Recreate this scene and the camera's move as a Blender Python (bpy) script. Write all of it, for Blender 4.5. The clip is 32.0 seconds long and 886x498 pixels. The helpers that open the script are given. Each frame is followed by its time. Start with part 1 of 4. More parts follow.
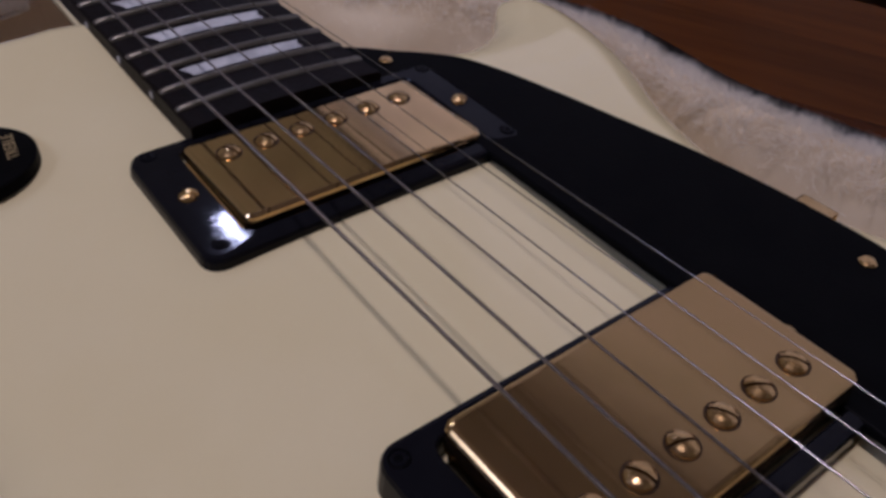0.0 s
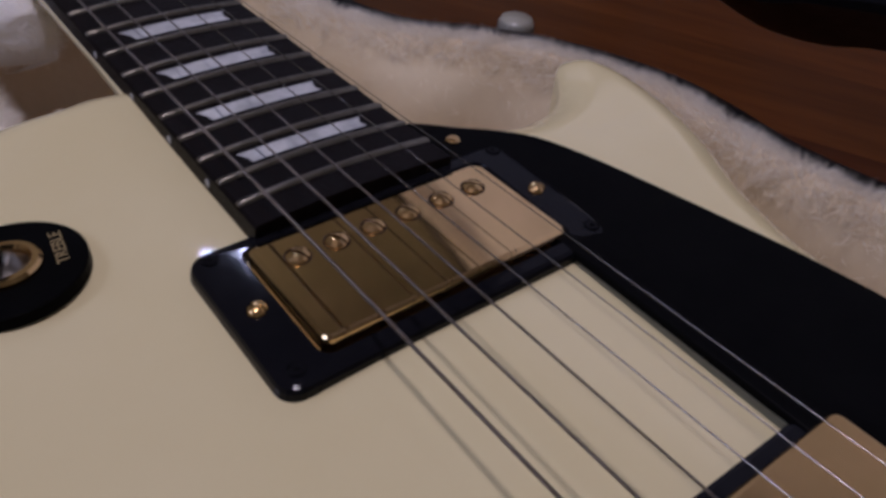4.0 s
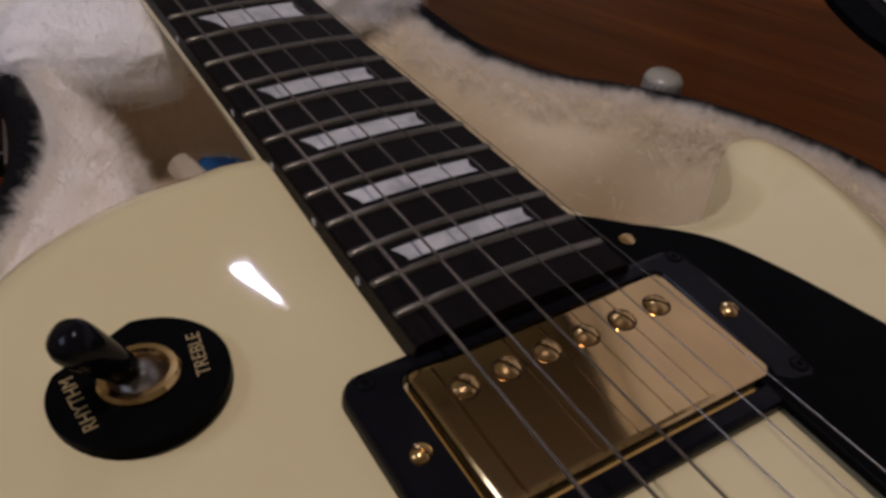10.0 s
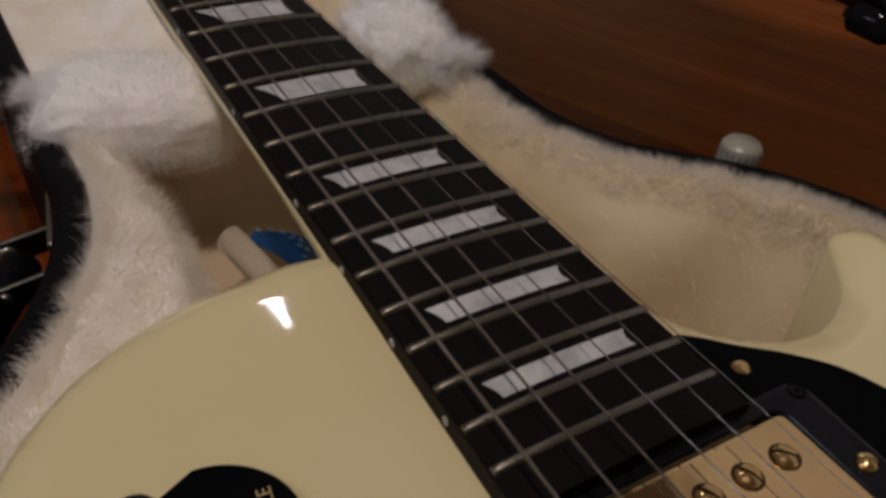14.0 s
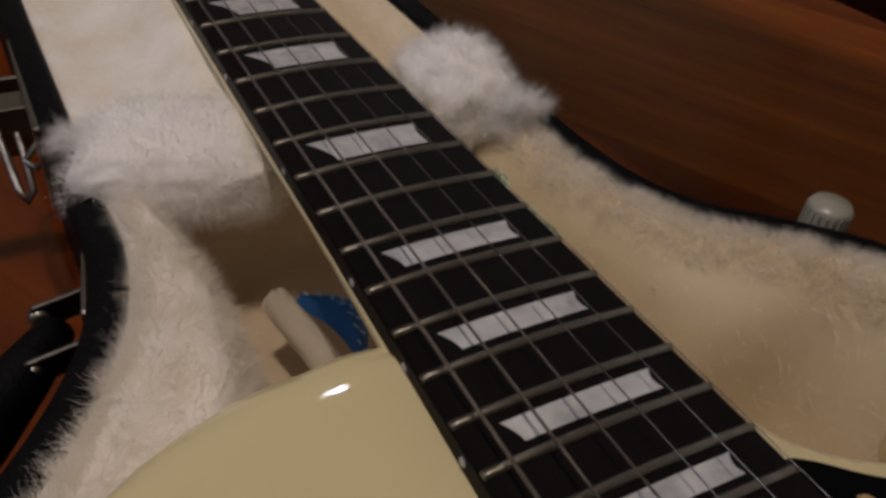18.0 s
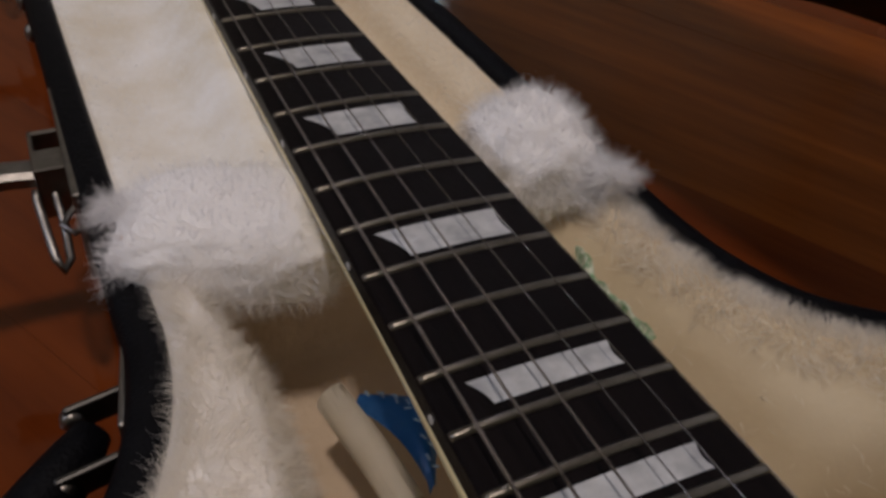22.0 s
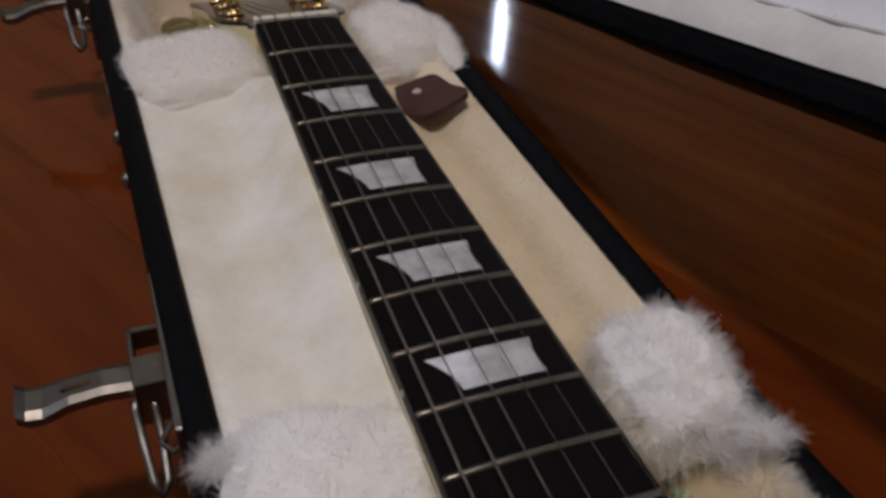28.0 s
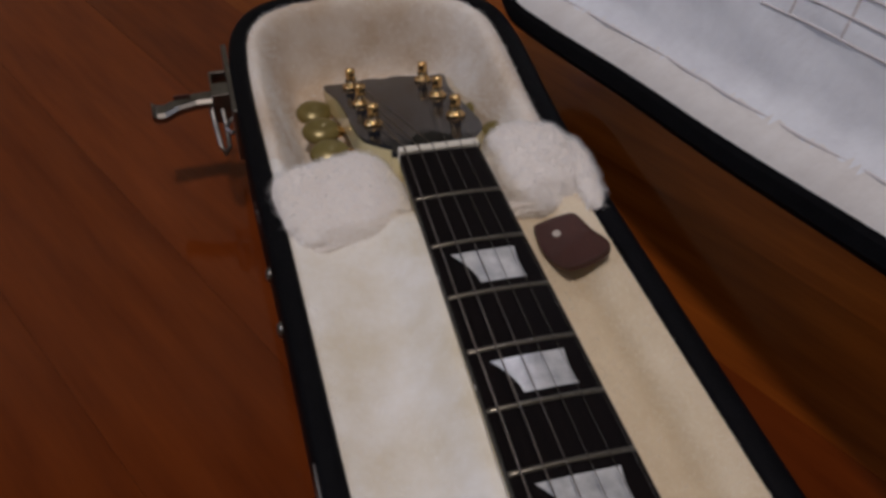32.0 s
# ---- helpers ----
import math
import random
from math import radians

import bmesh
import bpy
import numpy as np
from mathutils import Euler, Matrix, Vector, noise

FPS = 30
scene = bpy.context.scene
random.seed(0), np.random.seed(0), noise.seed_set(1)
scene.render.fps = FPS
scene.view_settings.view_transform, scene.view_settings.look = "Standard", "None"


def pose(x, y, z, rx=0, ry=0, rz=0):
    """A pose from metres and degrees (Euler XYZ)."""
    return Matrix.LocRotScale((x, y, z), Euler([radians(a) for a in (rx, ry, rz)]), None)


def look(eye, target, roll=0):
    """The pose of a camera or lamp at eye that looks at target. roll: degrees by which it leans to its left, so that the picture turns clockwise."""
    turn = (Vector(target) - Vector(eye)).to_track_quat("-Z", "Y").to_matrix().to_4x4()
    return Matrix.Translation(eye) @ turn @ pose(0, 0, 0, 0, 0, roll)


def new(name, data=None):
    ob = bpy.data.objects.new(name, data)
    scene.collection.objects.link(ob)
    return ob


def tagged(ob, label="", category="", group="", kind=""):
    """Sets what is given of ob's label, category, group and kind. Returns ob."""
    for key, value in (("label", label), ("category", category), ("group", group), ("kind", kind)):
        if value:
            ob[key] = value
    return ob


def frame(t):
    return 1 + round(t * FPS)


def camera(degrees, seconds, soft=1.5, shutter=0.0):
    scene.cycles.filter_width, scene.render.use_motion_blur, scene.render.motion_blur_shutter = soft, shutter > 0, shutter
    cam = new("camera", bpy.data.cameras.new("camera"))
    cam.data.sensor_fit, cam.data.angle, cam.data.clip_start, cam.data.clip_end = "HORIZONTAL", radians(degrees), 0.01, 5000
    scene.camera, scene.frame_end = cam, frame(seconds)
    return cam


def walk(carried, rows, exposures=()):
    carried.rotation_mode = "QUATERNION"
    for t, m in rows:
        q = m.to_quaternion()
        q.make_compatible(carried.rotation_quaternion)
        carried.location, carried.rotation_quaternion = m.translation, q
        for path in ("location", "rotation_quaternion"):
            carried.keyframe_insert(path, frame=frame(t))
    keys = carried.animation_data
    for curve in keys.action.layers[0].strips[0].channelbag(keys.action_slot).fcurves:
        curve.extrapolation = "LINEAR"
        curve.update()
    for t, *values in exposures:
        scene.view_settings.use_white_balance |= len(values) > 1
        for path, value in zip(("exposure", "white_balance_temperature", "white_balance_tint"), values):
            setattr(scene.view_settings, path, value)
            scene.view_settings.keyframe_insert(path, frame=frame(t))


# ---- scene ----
cam = camera(56.4, 32.0, soft=3.3, shutter=0.0)
ROWS = [
    (0.0, -0.0919, -0.0005, 0.2222, 48.77, -4.80, -37.80),
    (0.5, -0.0919, 0.0034, 0.2228, 48.84, -4.67, -37.63),
    (1.0, -0.0918, 0.0076, 0.2230, 48.90, -4.76, -37.53),
    (1.5, -0.0917, 0.0114, 0.2239, 48.91, -4.80, -37.44),
    (2.0, -0.0919, 0.0154, 0.2249, 48.93, -4.95, -37.32),
    (2.5, -0.0914, 0.0201, 0.2252, 49.09, -5.06, -37.38),
    (3.0, -0.0914, 0.0247, 0.2259, 49.16, -5.19, -37.60),
    (3.5, -0.0912, 0.0293, 0.2273, 49.13, -5.29, -37.68),
    (5.5, -0.0909, 0.0456, 0.2285, 49.25, -5.65, -36.27),
    (6.0, -0.0909, 0.0487, 0.2288, 49.33, -5.58, -35.82),
    (6.5, -0.0903, 0.0529, 0.2291, 49.13, -5.41, -35.35),
    (7.0, -0.0900, 0.0568, 0.2296, 49.07, -5.30, -34.87),
    (7.5, -0.0896, 0.0600, 0.2296, 49.24, -5.22, -34.31),
    (8.0, -0.0897, 0.0629, 0.2293, 49.26, -5.27, -33.57),
    (8.5, -0.0902, 0.0661, 0.2287, 49.22, -5.34, -32.87),
    (9.0, -0.0904, 0.0690, 0.2282, 49.16, -5.36, -32.21),
    (9.5, -0.0906, 0.0721, 0.2277, 49.16, -5.32, -31.73),
    (10.0, -0.0908, 0.0758, 0.2277, 49.04, -5.34, -31.47),
    (10.5, -0.0908, 0.0799, 0.2283, 49.06, -5.47, -31.30),
    (11.0, -0.0902, 0.0844, 0.2287, 49.10, -5.63, -31.20),
    (11.5, -0.0892, 0.0890, 0.2293, 49.16, -5.73, -31.07),
    (12.0, -0.0889, 0.0934, 0.2300, 49.31, -5.77, -30.84),
    (12.5, -0.0887, 0.0980, 0.2308, 49.36, -5.75, -30.66),
    (13.0, -0.0883, 0.1019, 0.2305, 49.60, -5.69, -30.25),
    (13.5, -0.0885, 0.1065, 0.2312, 49.52, -5.51, -30.02),
    (14.0, -0.0885, 0.1108, 0.2316, 49.60, -5.24, -29.75),
    (14.5, -0.0881, 0.1151, 0.2311, 49.80, -5.04, -29.37),
    (16.5, -0.0846, 0.1303, 0.2305, 50.23, -4.90, -28.47),
    (17.0, -0.0838, 0.1332, 0.2304, 50.33, -4.86, -28.06),
    (17.5, -0.0829, 0.1362, 0.2298, 50.40, -4.76, -27.61),
    (18.0, -0.0826, 0.1396, 0.2301, 50.16, -4.78, -27.16),
    (18.5, -0.0824, 0.1433, 0.2294, 50.13, -4.74, -26.70),
    (19.0, -0.0822, 0.1478, 0.2285, 50.05, -4.73, -26.33),
    (19.5, -0.0818, 0.1528, 0.2283, 49.99, -4.77, -25.99),
    (20.0, -0.0811, 0.1584, 0.2272, 50.04, -4.61, -25.85),
    (20.5, -0.0797, 0.1636, 0.2280, 49.95, -4.58, -25.29),
    (21.0, -0.0789, 0.1688, 0.2284, 50.15, -4.55, -25.00),
    (21.5, -0.0777, 0.1744, 0.2294, 50.03, -4.48, -24.71),
    (22.0, -0.0765, 0.1798, 0.2306, 50.07, -4.33, -24.41),
    (22.5, -0.0752, 0.1846, 0.2308, 50.39, -4.15, -24.04),
    (23.0, -0.0741, 0.1885, 0.2314, 50.53, -3.83, -23.60),
    (23.5, -0.0732, 0.1928, 0.2313, 50.53, -3.54, -23.31),
    (24.0, -0.0724, 0.1975, 0.2319, 50.41, -3.30, -23.16),
    (24.5, -0.0720, 0.2029, 0.2343, 50.20, -3.42, -23.10),
    (25.0, -0.0721, 0.2090, 0.2375, 50.08, -3.67, -23.10),
    (25.5, -0.0727, 0.2165, 0.2408, 50.11, -3.69, -23.06),
    (27.5, -0.0744, 0.2430, 0.2644, 49.50, -3.95, -20.55),
    (28.0, -0.0754, 0.2482, 0.2709, 49.40, -3.85, -20.12),
    (28.5, -0.0774, 0.2537, 0.2796, 48.80, -3.97, -19.95),
    (29.0, -0.0788, 0.2592, 0.2900, 48.40, -3.86, -19.35),
    (29.5, -0.0811, 0.2654, 0.3024, 47.61, -3.87, -18.69),
    (30.0, -0.0828, 0.2739, 0.3151, 47.14, -3.73, -17.51),
    (30.5, -0.0852, 0.2829, 0.3246, 46.58, -3.42, -16.13),
    (31.0, -0.0869, 0.2940, 0.3317, 46.15, -3.20, -14.96),
    (31.5, -0.0895, 0.3046, 0.3378, 45.61, -3.21, -14.63),
    (32.0, -0.0920, 0.3139, 0.3441, 45.05, -2.78, -14.40),
]
EXPOSURES = [(0.0, 0.10, 5180, 33), (2.0, 0.10, 5120, 31), (6.0, 0.04, 5400, 31), (8.0, 0.01, 5680, 30), (10.0, -0.02, 5850, 24), (13.0, -0.10, 6300, 17), (17.0, -0.12, 6320, 17),
             (20.0, -0.07, 6150, 17), (24.0, 0.03, 5800, 17), (28.0, 0.02, 5820, 14), (32.0, 0.0, 5820, 16)]
walk(cam, [(t, pose(x, y, z, rx, ry, rz)) for t, x, y, z, rx, ry, rz in ROWS], EXPOSURES)

# ---------------------------------------------------------------- light
world = bpy.data.worlds.new("room_air")
scene.world = world
world.use_nodes = True
world.node_tree.nodes["Background"].inputs["Color"].default_value = (0.75, 0.85, 1.0, 1)
world.node_tree.nodes["Background"].inputs["Strength"].default_value = 0.6


def area_lamp(name, eye, target, width, height, watts, color):
    data = bpy.data.lights.new(name, "AREA")
    data.shape, data.size, data.size_y = "RECTANGLE", width, height
    data.energy, data.color = watts, color
    ob = new(name, data)
    ob.matrix_world = look(eye, target)
    return ob


area_lamp("window_daylight", (0.505, 1.945, 1.77), (0.505, 0.0, 1.77), 0.19, 0.30, 22.0, (0.92, 0.93, 1.0))
area_lamp("slit_daylight", (0.752, 1.93, 0.62), (0.2, 0.7, 0.0), 0.030, 0.17, 0.28, (0.92, 0.94, 1.0))
area_lamp("west_window_daylight", (-1.83, 0.75, 1.45), (0.0, 0.45, 0.05), 1.0, 0.60, 7.0, (0.80, 0.86, 1.0))
# added fill that brightens the floor behind the lid; no east window is known
area_lamp("floor_fill_east", (2.43, 0.10, 1.30), (0.3, 0.35, 0.0), 0.80, 0.70, 11.0, (1.0, 0.90, 0.78))
area_lamp("ceiling_lamp", (-0.26, 0.30, 2.25), (-0.26, 0.3, 0.0), 0.20, 0.20, 16.5, (1.0, 0.85, 0.70))


# ---------------------------------------------------------------- materials
def mat(name, color, rough=0.5, metal=0.0, color2=None, scale=40.0, bump=0.0, bump_scale=200.0, coat=0.0, rough_var=0.0,
        stretch=None, contrast=0.5, random_amount=0.0, sheen=0.0, subsurface=0.0, spec=0.5):
    m = bpy.data.materials.new(name)
    m.use_nodes = True
    nt = m.node_tree
    b = nt.nodes["Principled BSDF"]
    b.inputs["Base Color"].default_value = (*color, 1)
    b.inputs["Roughness"].default_value = rough
    b.inputs["Metallic"].default_value = metal
    b.inputs["Coat Weight"].default_value = coat
    b.inputs["Specular IOR Level"].default_value = spec
    b.inputs["Coat Roughness"].default_value = 0.04
    b.inputs["Sheen Weight"].default_value = sheen
    if subsurface:
        b.inputs["Subsurface Weight"].default_value = subsurface
        b.inputs["Subsurface Radius"].default_value = (0.004, 0.003, 0.002)
    tc = nt.nodes.new("ShaderNodeTexCoord")
    mp = nt.nodes.new("ShaderNodeMapping")
    nt.links.new(tc.outputs["Object"], mp.inputs["Vector"])
    if stretch:
        mp.inputs["Scale"].default_value = stretch
    if color2 is not None:
        n1 = nt.nodes.new("ShaderNodeTexNoise")
        n1.inputs["Scale"].default_value = scale
        n1.inputs["Detail"].default_value = 6
        n1.inputs["Roughness"].default_value = 0.62
        nt.links.new(mp.outputs["Vector"], n1.inputs["Vector"])
        ramp = nt.nodes.new("ShaderNodeValToRGB")
        ramp.color_ramp.elements[0].position = 0.5 - contrast / 2
        ramp.color_ramp.elements[1].position = 0.5 + contrast / 2
        ramp.color_ramp.elements[0].color = (*color, 1)
        ramp.color_ramp.elements[1].color = (*color2, 1)
        nt.links.new(n1.outputs["Fac"], ramp.inputs["Fac"])
        out = ramp.outputs["Color"]
        if random_amount:
            info = nt.nodes.new("ShaderNodeObjectInfo")
            hsv = nt.nodes.new("ShaderNodeHueSaturation")
            mr = nt.nodes.new("ShaderNodeMapRange")
            mr.inputs["To Min"].default_value = 1 - random_amount
            mr.inputs["To Max"].default_value = 1 + random_amount
            nt.links.new(info.outputs["Random"], mr.inputs["Value"])
            nt.links.new(mr.outputs["Result"], hsv.inputs["Value"])
            nt.links.new(out, hsv.inputs["Color"])
            out = hsv.outputs["Color"]
        nt.links.new(out, b.inputs["Base Color"])
        if rough_var:
            mr2 = nt.nodes.new("ShaderNodeMapRange")
            mr2.inputs["To Min"].default_value = max(0.0, rough - rough_var)
            mr2.inputs["To Max"].default_value = rough + rough_var
            nt.links.new(n1.outputs["Fac"], mr2.inputs["Value"])
            nt.links.new(mr2.outputs["Result"], b.inputs["Roughness"])
    if bump:
        n2 = nt.nodes.new("ShaderNodeTexNoise")
        n2.inputs["Scale"].default_value = bump_scale
        n2.inputs["Detail"].default_value = 4
        nt.links.new(mp.outputs["Vector"], n2.inputs["Vector"])
        bn = nt.nodes.new("ShaderNodeBump")
        bn.inputs["Strength"].default_value = bump
        bn.inputs["Distance"].default_value = 0.001
        nt.links.new(n2.outputs["Fac"], bn.inputs["Height"])
        nt.links.new(bn.outputs["Normal"], b.inputs["Normal"])
    return m


CREAM = mat("aged_cream_lacquer", (0.71, 0.61, 0.335), 0.04, 0, (0.75, 0.66, 0.39), 14, 0.02, 60, rough_var=0.012)
BLACK_PLASTIC = mat("black_plastic", (0.005, 0.005, 0.007), 0.05, 0, (0.008, 0.008, 0.010), 90, 0.02, 300, rough_var=0.02, spec=0.11)
BLACK_GUARD = mat("matt_black_guard", (0.0022, 0.0022, 0.0026), 0.36, 0, (0.0042, 0.0042, 0.0045), 70, 0.06, 700, rough_var=0.08, spec=0.014)
GOLD = mat("worn_gold_plate", (0.80, 0.53, 0.265), 0.06, 1.0, (0.76, 0.55, 0.235), 26, 0.012, 90, rough_var=0.04)
GOLD_DULL = mat("dull_copper_gold_plate", (0.54, 0.345, 0.150), 0.20, 1.0, (0.46, 0.31, 0.115), 34, 0.03, 120, rough_var=0.10)
BRASS = mat("gold_hardware", (0.74, 0.52, 0.25), 0.2, 1.0, (0.62, 0.38, 0.13), 220, 0.05, 400, rough_var=0.08)
ROSEWOOD = mat("dark_rosewood", (0.003, 0.0025, 0.0028), 0.45, 0, (0.009, 0.006, 0.006), 60, 0.25, 500, stretch=(6, 0.5, 6), rough_var=0.1, spec=0.06)
FRET = mat("nickel_fret_wire", (0.27, 0.25, 0.21), 0.32, 1.0, (0.18, 0.165, 0.13), 300, 0.05, 600, rough_var=0.08)
WOUND = mat("wound_string", (0.26, 0.23, 0.20), 0.30, 1.0, (0.13, 0.115, 0.10), 500, 0.4, 2500, stretch=(1, 4, 1))
PLAIN = mat("plain_string", (0.30, 0.28, 0.26), 0.22, 1.0)
PEARL = mat("pearloid", (0.30, 0.31, 0.32), 0.20, 0, (0.68, 0.685, 0.68), 85, 0.30, 130, contrast=0.42)
CASE_BLACK = mat("black_case_vinyl", (0.0022, 0.0022, 0.0030), 0.5, 0, (0.0050, 0.0050, 0.0065), 120, 0.5, 900, rough_var=0.1, spec=0.07)
STEEL = mat("dull_nickel_steel", (0.30, 0.28, 0.25), 0.38, 1.0, (0.18, 0.165, 0.15), 150, 0.08, 300, rough_var=0.12)
DARK_STEEL = mat("blackened_steel", (0.05, 0.048, 0.045), 0.4, 0.8, (0.10, 0.095, 0.085), 150, 0.08, 300, rough_var=0.12)
FUR = mat("cream_plush", (0.57, 0.445, 0.27), 0.95, 0, (0.75, 0.635, 0.44), 16, 0.18, 260, sheen=0.15)
FUR_HAIR = mat("cream_plush_fibre", (0.96, 0.91, 0.82), 0.85, 0, (0.98, 0.95, 0.89), 30)
PAD_FUR = mat("pad_plush", (0.93, 0.90, 0.865), 0.95, 0, (0.985, 0.97, 0.955), 30, 0.4, 420, sheen=0.3)
CUSHION_FUR = mat("cushion_plush", (0.84, 0.775, 0.71), 0.95, 0, (0.93, 0.885, 0.835), 22, 0.35, 420, sheen=0.2)
PAD_HAIR = mat("pad_plush_fibre", (0.97, 0.96, 0.96), 0.85, 0, (0.99, 0.985, 0.99), 30)
for hair, glow in ((FUR_HAIR, (0.97, 0.93, 0.85, 1)), (PAD_HAIR, (0.97, 0.96, 0.95, 1))):
    nt_ = hair.node_tree
    tr = nt_.nodes.new("ShaderNodeBsdfTranslucent")
    tr.inputs["Color"].default_value = glow
    mx = nt_.nodes.new("ShaderNodeMixShader")
    mx.inputs["Fac"].default_value = 0.5
    nt_.links.new(nt_.nodes["Principled BSDF"].outputs["BSDF"], mx.inputs[1])
    nt_.links.new(tr.outputs["BSDF"], mx.inputs[2])
    nt_.links.new(mx.outputs["Shader"], nt_.nodes["Material Output"].inputs["Surface"])
BOLSTER_FUR = mat("bolster_plush", (0.88, 0.82, 0.75), 0.95, 0, (0.93, 0.895, 0.85), 30, 0.4, 420, sheen=0.2)
# flat panel right of the neck, tanner than the left one
TAN_PLUSH = mat("tan_plush_flat", (0.70, 0.575, 0.39), 0.95, 0, (0.82, 0.71, 0.53), 26, 0.3, 350, sheen=0.2, contrast=0.4)
LID_FUR = mat("lid_plush", (0.76, 0.77, 0.82), 0.95, 0, (0.91, 0.935, 0.985), 26, 0.6, 140, contrast=0.4)
NECK_PLUSH = mat("pale_plush_flat", (0.78, 0.71, 0.57), 0.95, 0, (0.95, 0.93, 0.89), 26, 0.3, 350, sheen=0.2, contrast=0.35)
# broad random mottling between tan and off-white
HEAD_PLUSH = mat("mottled_head_plush", (0.60, 0.47, 0.33), 0.95, 0, (0.90, 0.86, 0.80), 11, 0.3, 350, sheen=0.2, contrast=0.3)
# tan pocket plush, deepened: the shade of the recess is put into its colour
POCKET_SHADED = mat("shaded_pocket_plush", (0.52, 0.40, 0.27), 0.95, 0, (0.64, 0.51, 0.36), 24, 0.5, 350)
LEATHER = mat("brown_leather", (0.046, 0.013, 0.009), 0.6, 0, (0.070, 0.021, 0.014), 120, 0.35, 700)
PAPER = mat("cream_paper", (0.84, 0.76, 0.60), 0.7, 0, (0.88, 0.81, 0.67), 50, 0.1, 200)
BLUE = mat("blue_printed_foil", (0.015, 0.13, 0.38), 0.4, 0, (0.03, 0.18, 0.46), 70, 0.2, 200)
PRINT = mat("pale_blue_print", (0.28, 0.42, 0.56), 0.5)
GREEN = mat("green_print", (0.22, 0.42, 0.22), 0.5, 0, (0.78, 0.80, 0.68), 520, contrast=0.2)
MILKY = mat("milky_plastic", (0.36, 0.34, 0.28), 0.3, 0, (0.45, 0.43, 0.36), 60, subsurface=0.1)
PLANK = mat("varnished_red_wood", (0.080, 0.0140, 0.0026), 0.08, 0, (0.190, 0.041, 0.0060), 6, 0.012, 60, coat=0.15, spec=0.35, stretch=(9, 0.9, 9),
            rough_var=0.04, random_amount=0.12, contrast=0.6)
# same floor wood; warm reflected light right of the case is put into its colour
PLANK_WARM_LIT = mat("varnished_wood_warm_lit", (0.105, 0.022, 0.0032), 0.08, 0, (0.300, 0.078, 0.0085), 6, 0.012, 60, coat=0.15, spec=0.35, stretch=(9, 0.9, 9),
                 rough_var=0.04, random_amount=0.12, contrast=0.6)
WALL = mat("room_wall_paint", (0.25, 0.24, 0.17), 0.9, 0, (0.38, 0.37, 0.27), 3, contrast=0.3)
CEIL = mat("ceiling_paint", (0.38, 0.365, 0.33), 0.9, 0, (0.44, 0.42, 0.385), 3)
JOIST = mat("dark_subfloor", (0.045, 0.012, 0.005), 0.8)
GOLD_INK = mat("gold_ink", (0.50, 0.38, 0.18), 0.4, 0.6)


# ---------------------------------------------------------------- mesh helpers
def link_mesh(name, me, material, parent=None, label="", smooth=False):
    me.materials.append(material)
    if smooth:
        me.polygons.foreach_set("use_smooth", [True] * len(me.polygons))
    ob = new(name, me)
    if parent is not None:
        ob.parent = parent
    if label:
        tagged(ob, label)
    return ob


def part(name, bm, material, parent=None, label="", smooth=False):
    bmesh.ops.recalc_face_normals(bm, faces=bm.faces)
    me = bpy.data.meshes.new(name)
    bm.to_mesh(me)
    bm.free()
    return link_mesh(name, me, material, parent, label, smooth)


def thing(name, label, category, group="", m=None, kind=""):
    ob = new(name)
    ob.empty_display_size = 0.02
    if m is not None:
        ob.matrix_world = m
    return tagged(ob, label, category, group, kind)


def add_box(bm, x0, x1, y0, y1, z0, z1, bevel=0.0, m=None, segments=2):
    r = bmesh.ops.create_cube(bm, size=1.0)
    vs = r["verts"]
    bmesh.ops.scale(bm, vec=(x1 - x0, y1 - y0, z1 - z0), verts=vs)
    bmesh.ops.translate(bm, vec=((x0 + x1) / 2, (y0 + y1) / 2, (z0 + z1) / 2), verts=vs)
    if bevel:
        es = list({e for v in vs for e in v.link_edges})
        r2 = bmesh.ops.bevel(bm, geom=es, offset=bevel, segments=segments, affect="EDGES", profile=0.5)
        vs = list({v for f in r2["faces"] for v in f.verts} | {v for v in vs if v.is_valid})
    if m is not None:
        bmesh.ops.transform(bm, matrix=m, verts=vs)
    return vs


def box(*a, **k):
    bm = bmesh.new()
    add_box(bm, *a, **k)
    return bm


def lathe(profile, n=24, m=None, bm=None):
    """Spins (radius, height) pairs round z."""
    bm = bm or bmesh.new()
    rings, made = [], []
    for r, z in profile:
        if r < 1e-7:
            ring = [bm.verts.new((0, 0, z))]
        else:
            ring = [bm.verts.new((r * math.cos(2 * math.pi * i / n), r * math.sin(2 * math.pi * i / n), z)) for i in range(n)]
        rings.append(ring)
        made += ring
    for a, b in zip(rings, rings[1:]):
        for i in range(n):
            j = (i + 1) % n
            if len(a) == 1 and len(b) == 1:
                continue
            if len(a) == 1:
                bm.faces.new((a[0], b[i], b[j]))
            elif len(b) == 1:
                bm.faces.new((a[i], a[j], b[0]))
            else:
                bm.faces.new((a[i], a[j], b[j], b[i]))
    if len(rings[0]) > 1:
        bm.faces.new(rings[0][::-1])
    if len(rings[-1]) > 1:
        bm.faces.new(rings[-1])
    if m is not None:
        bmesh.ops.transform(bm, matrix=m, verts=made)
    return bm


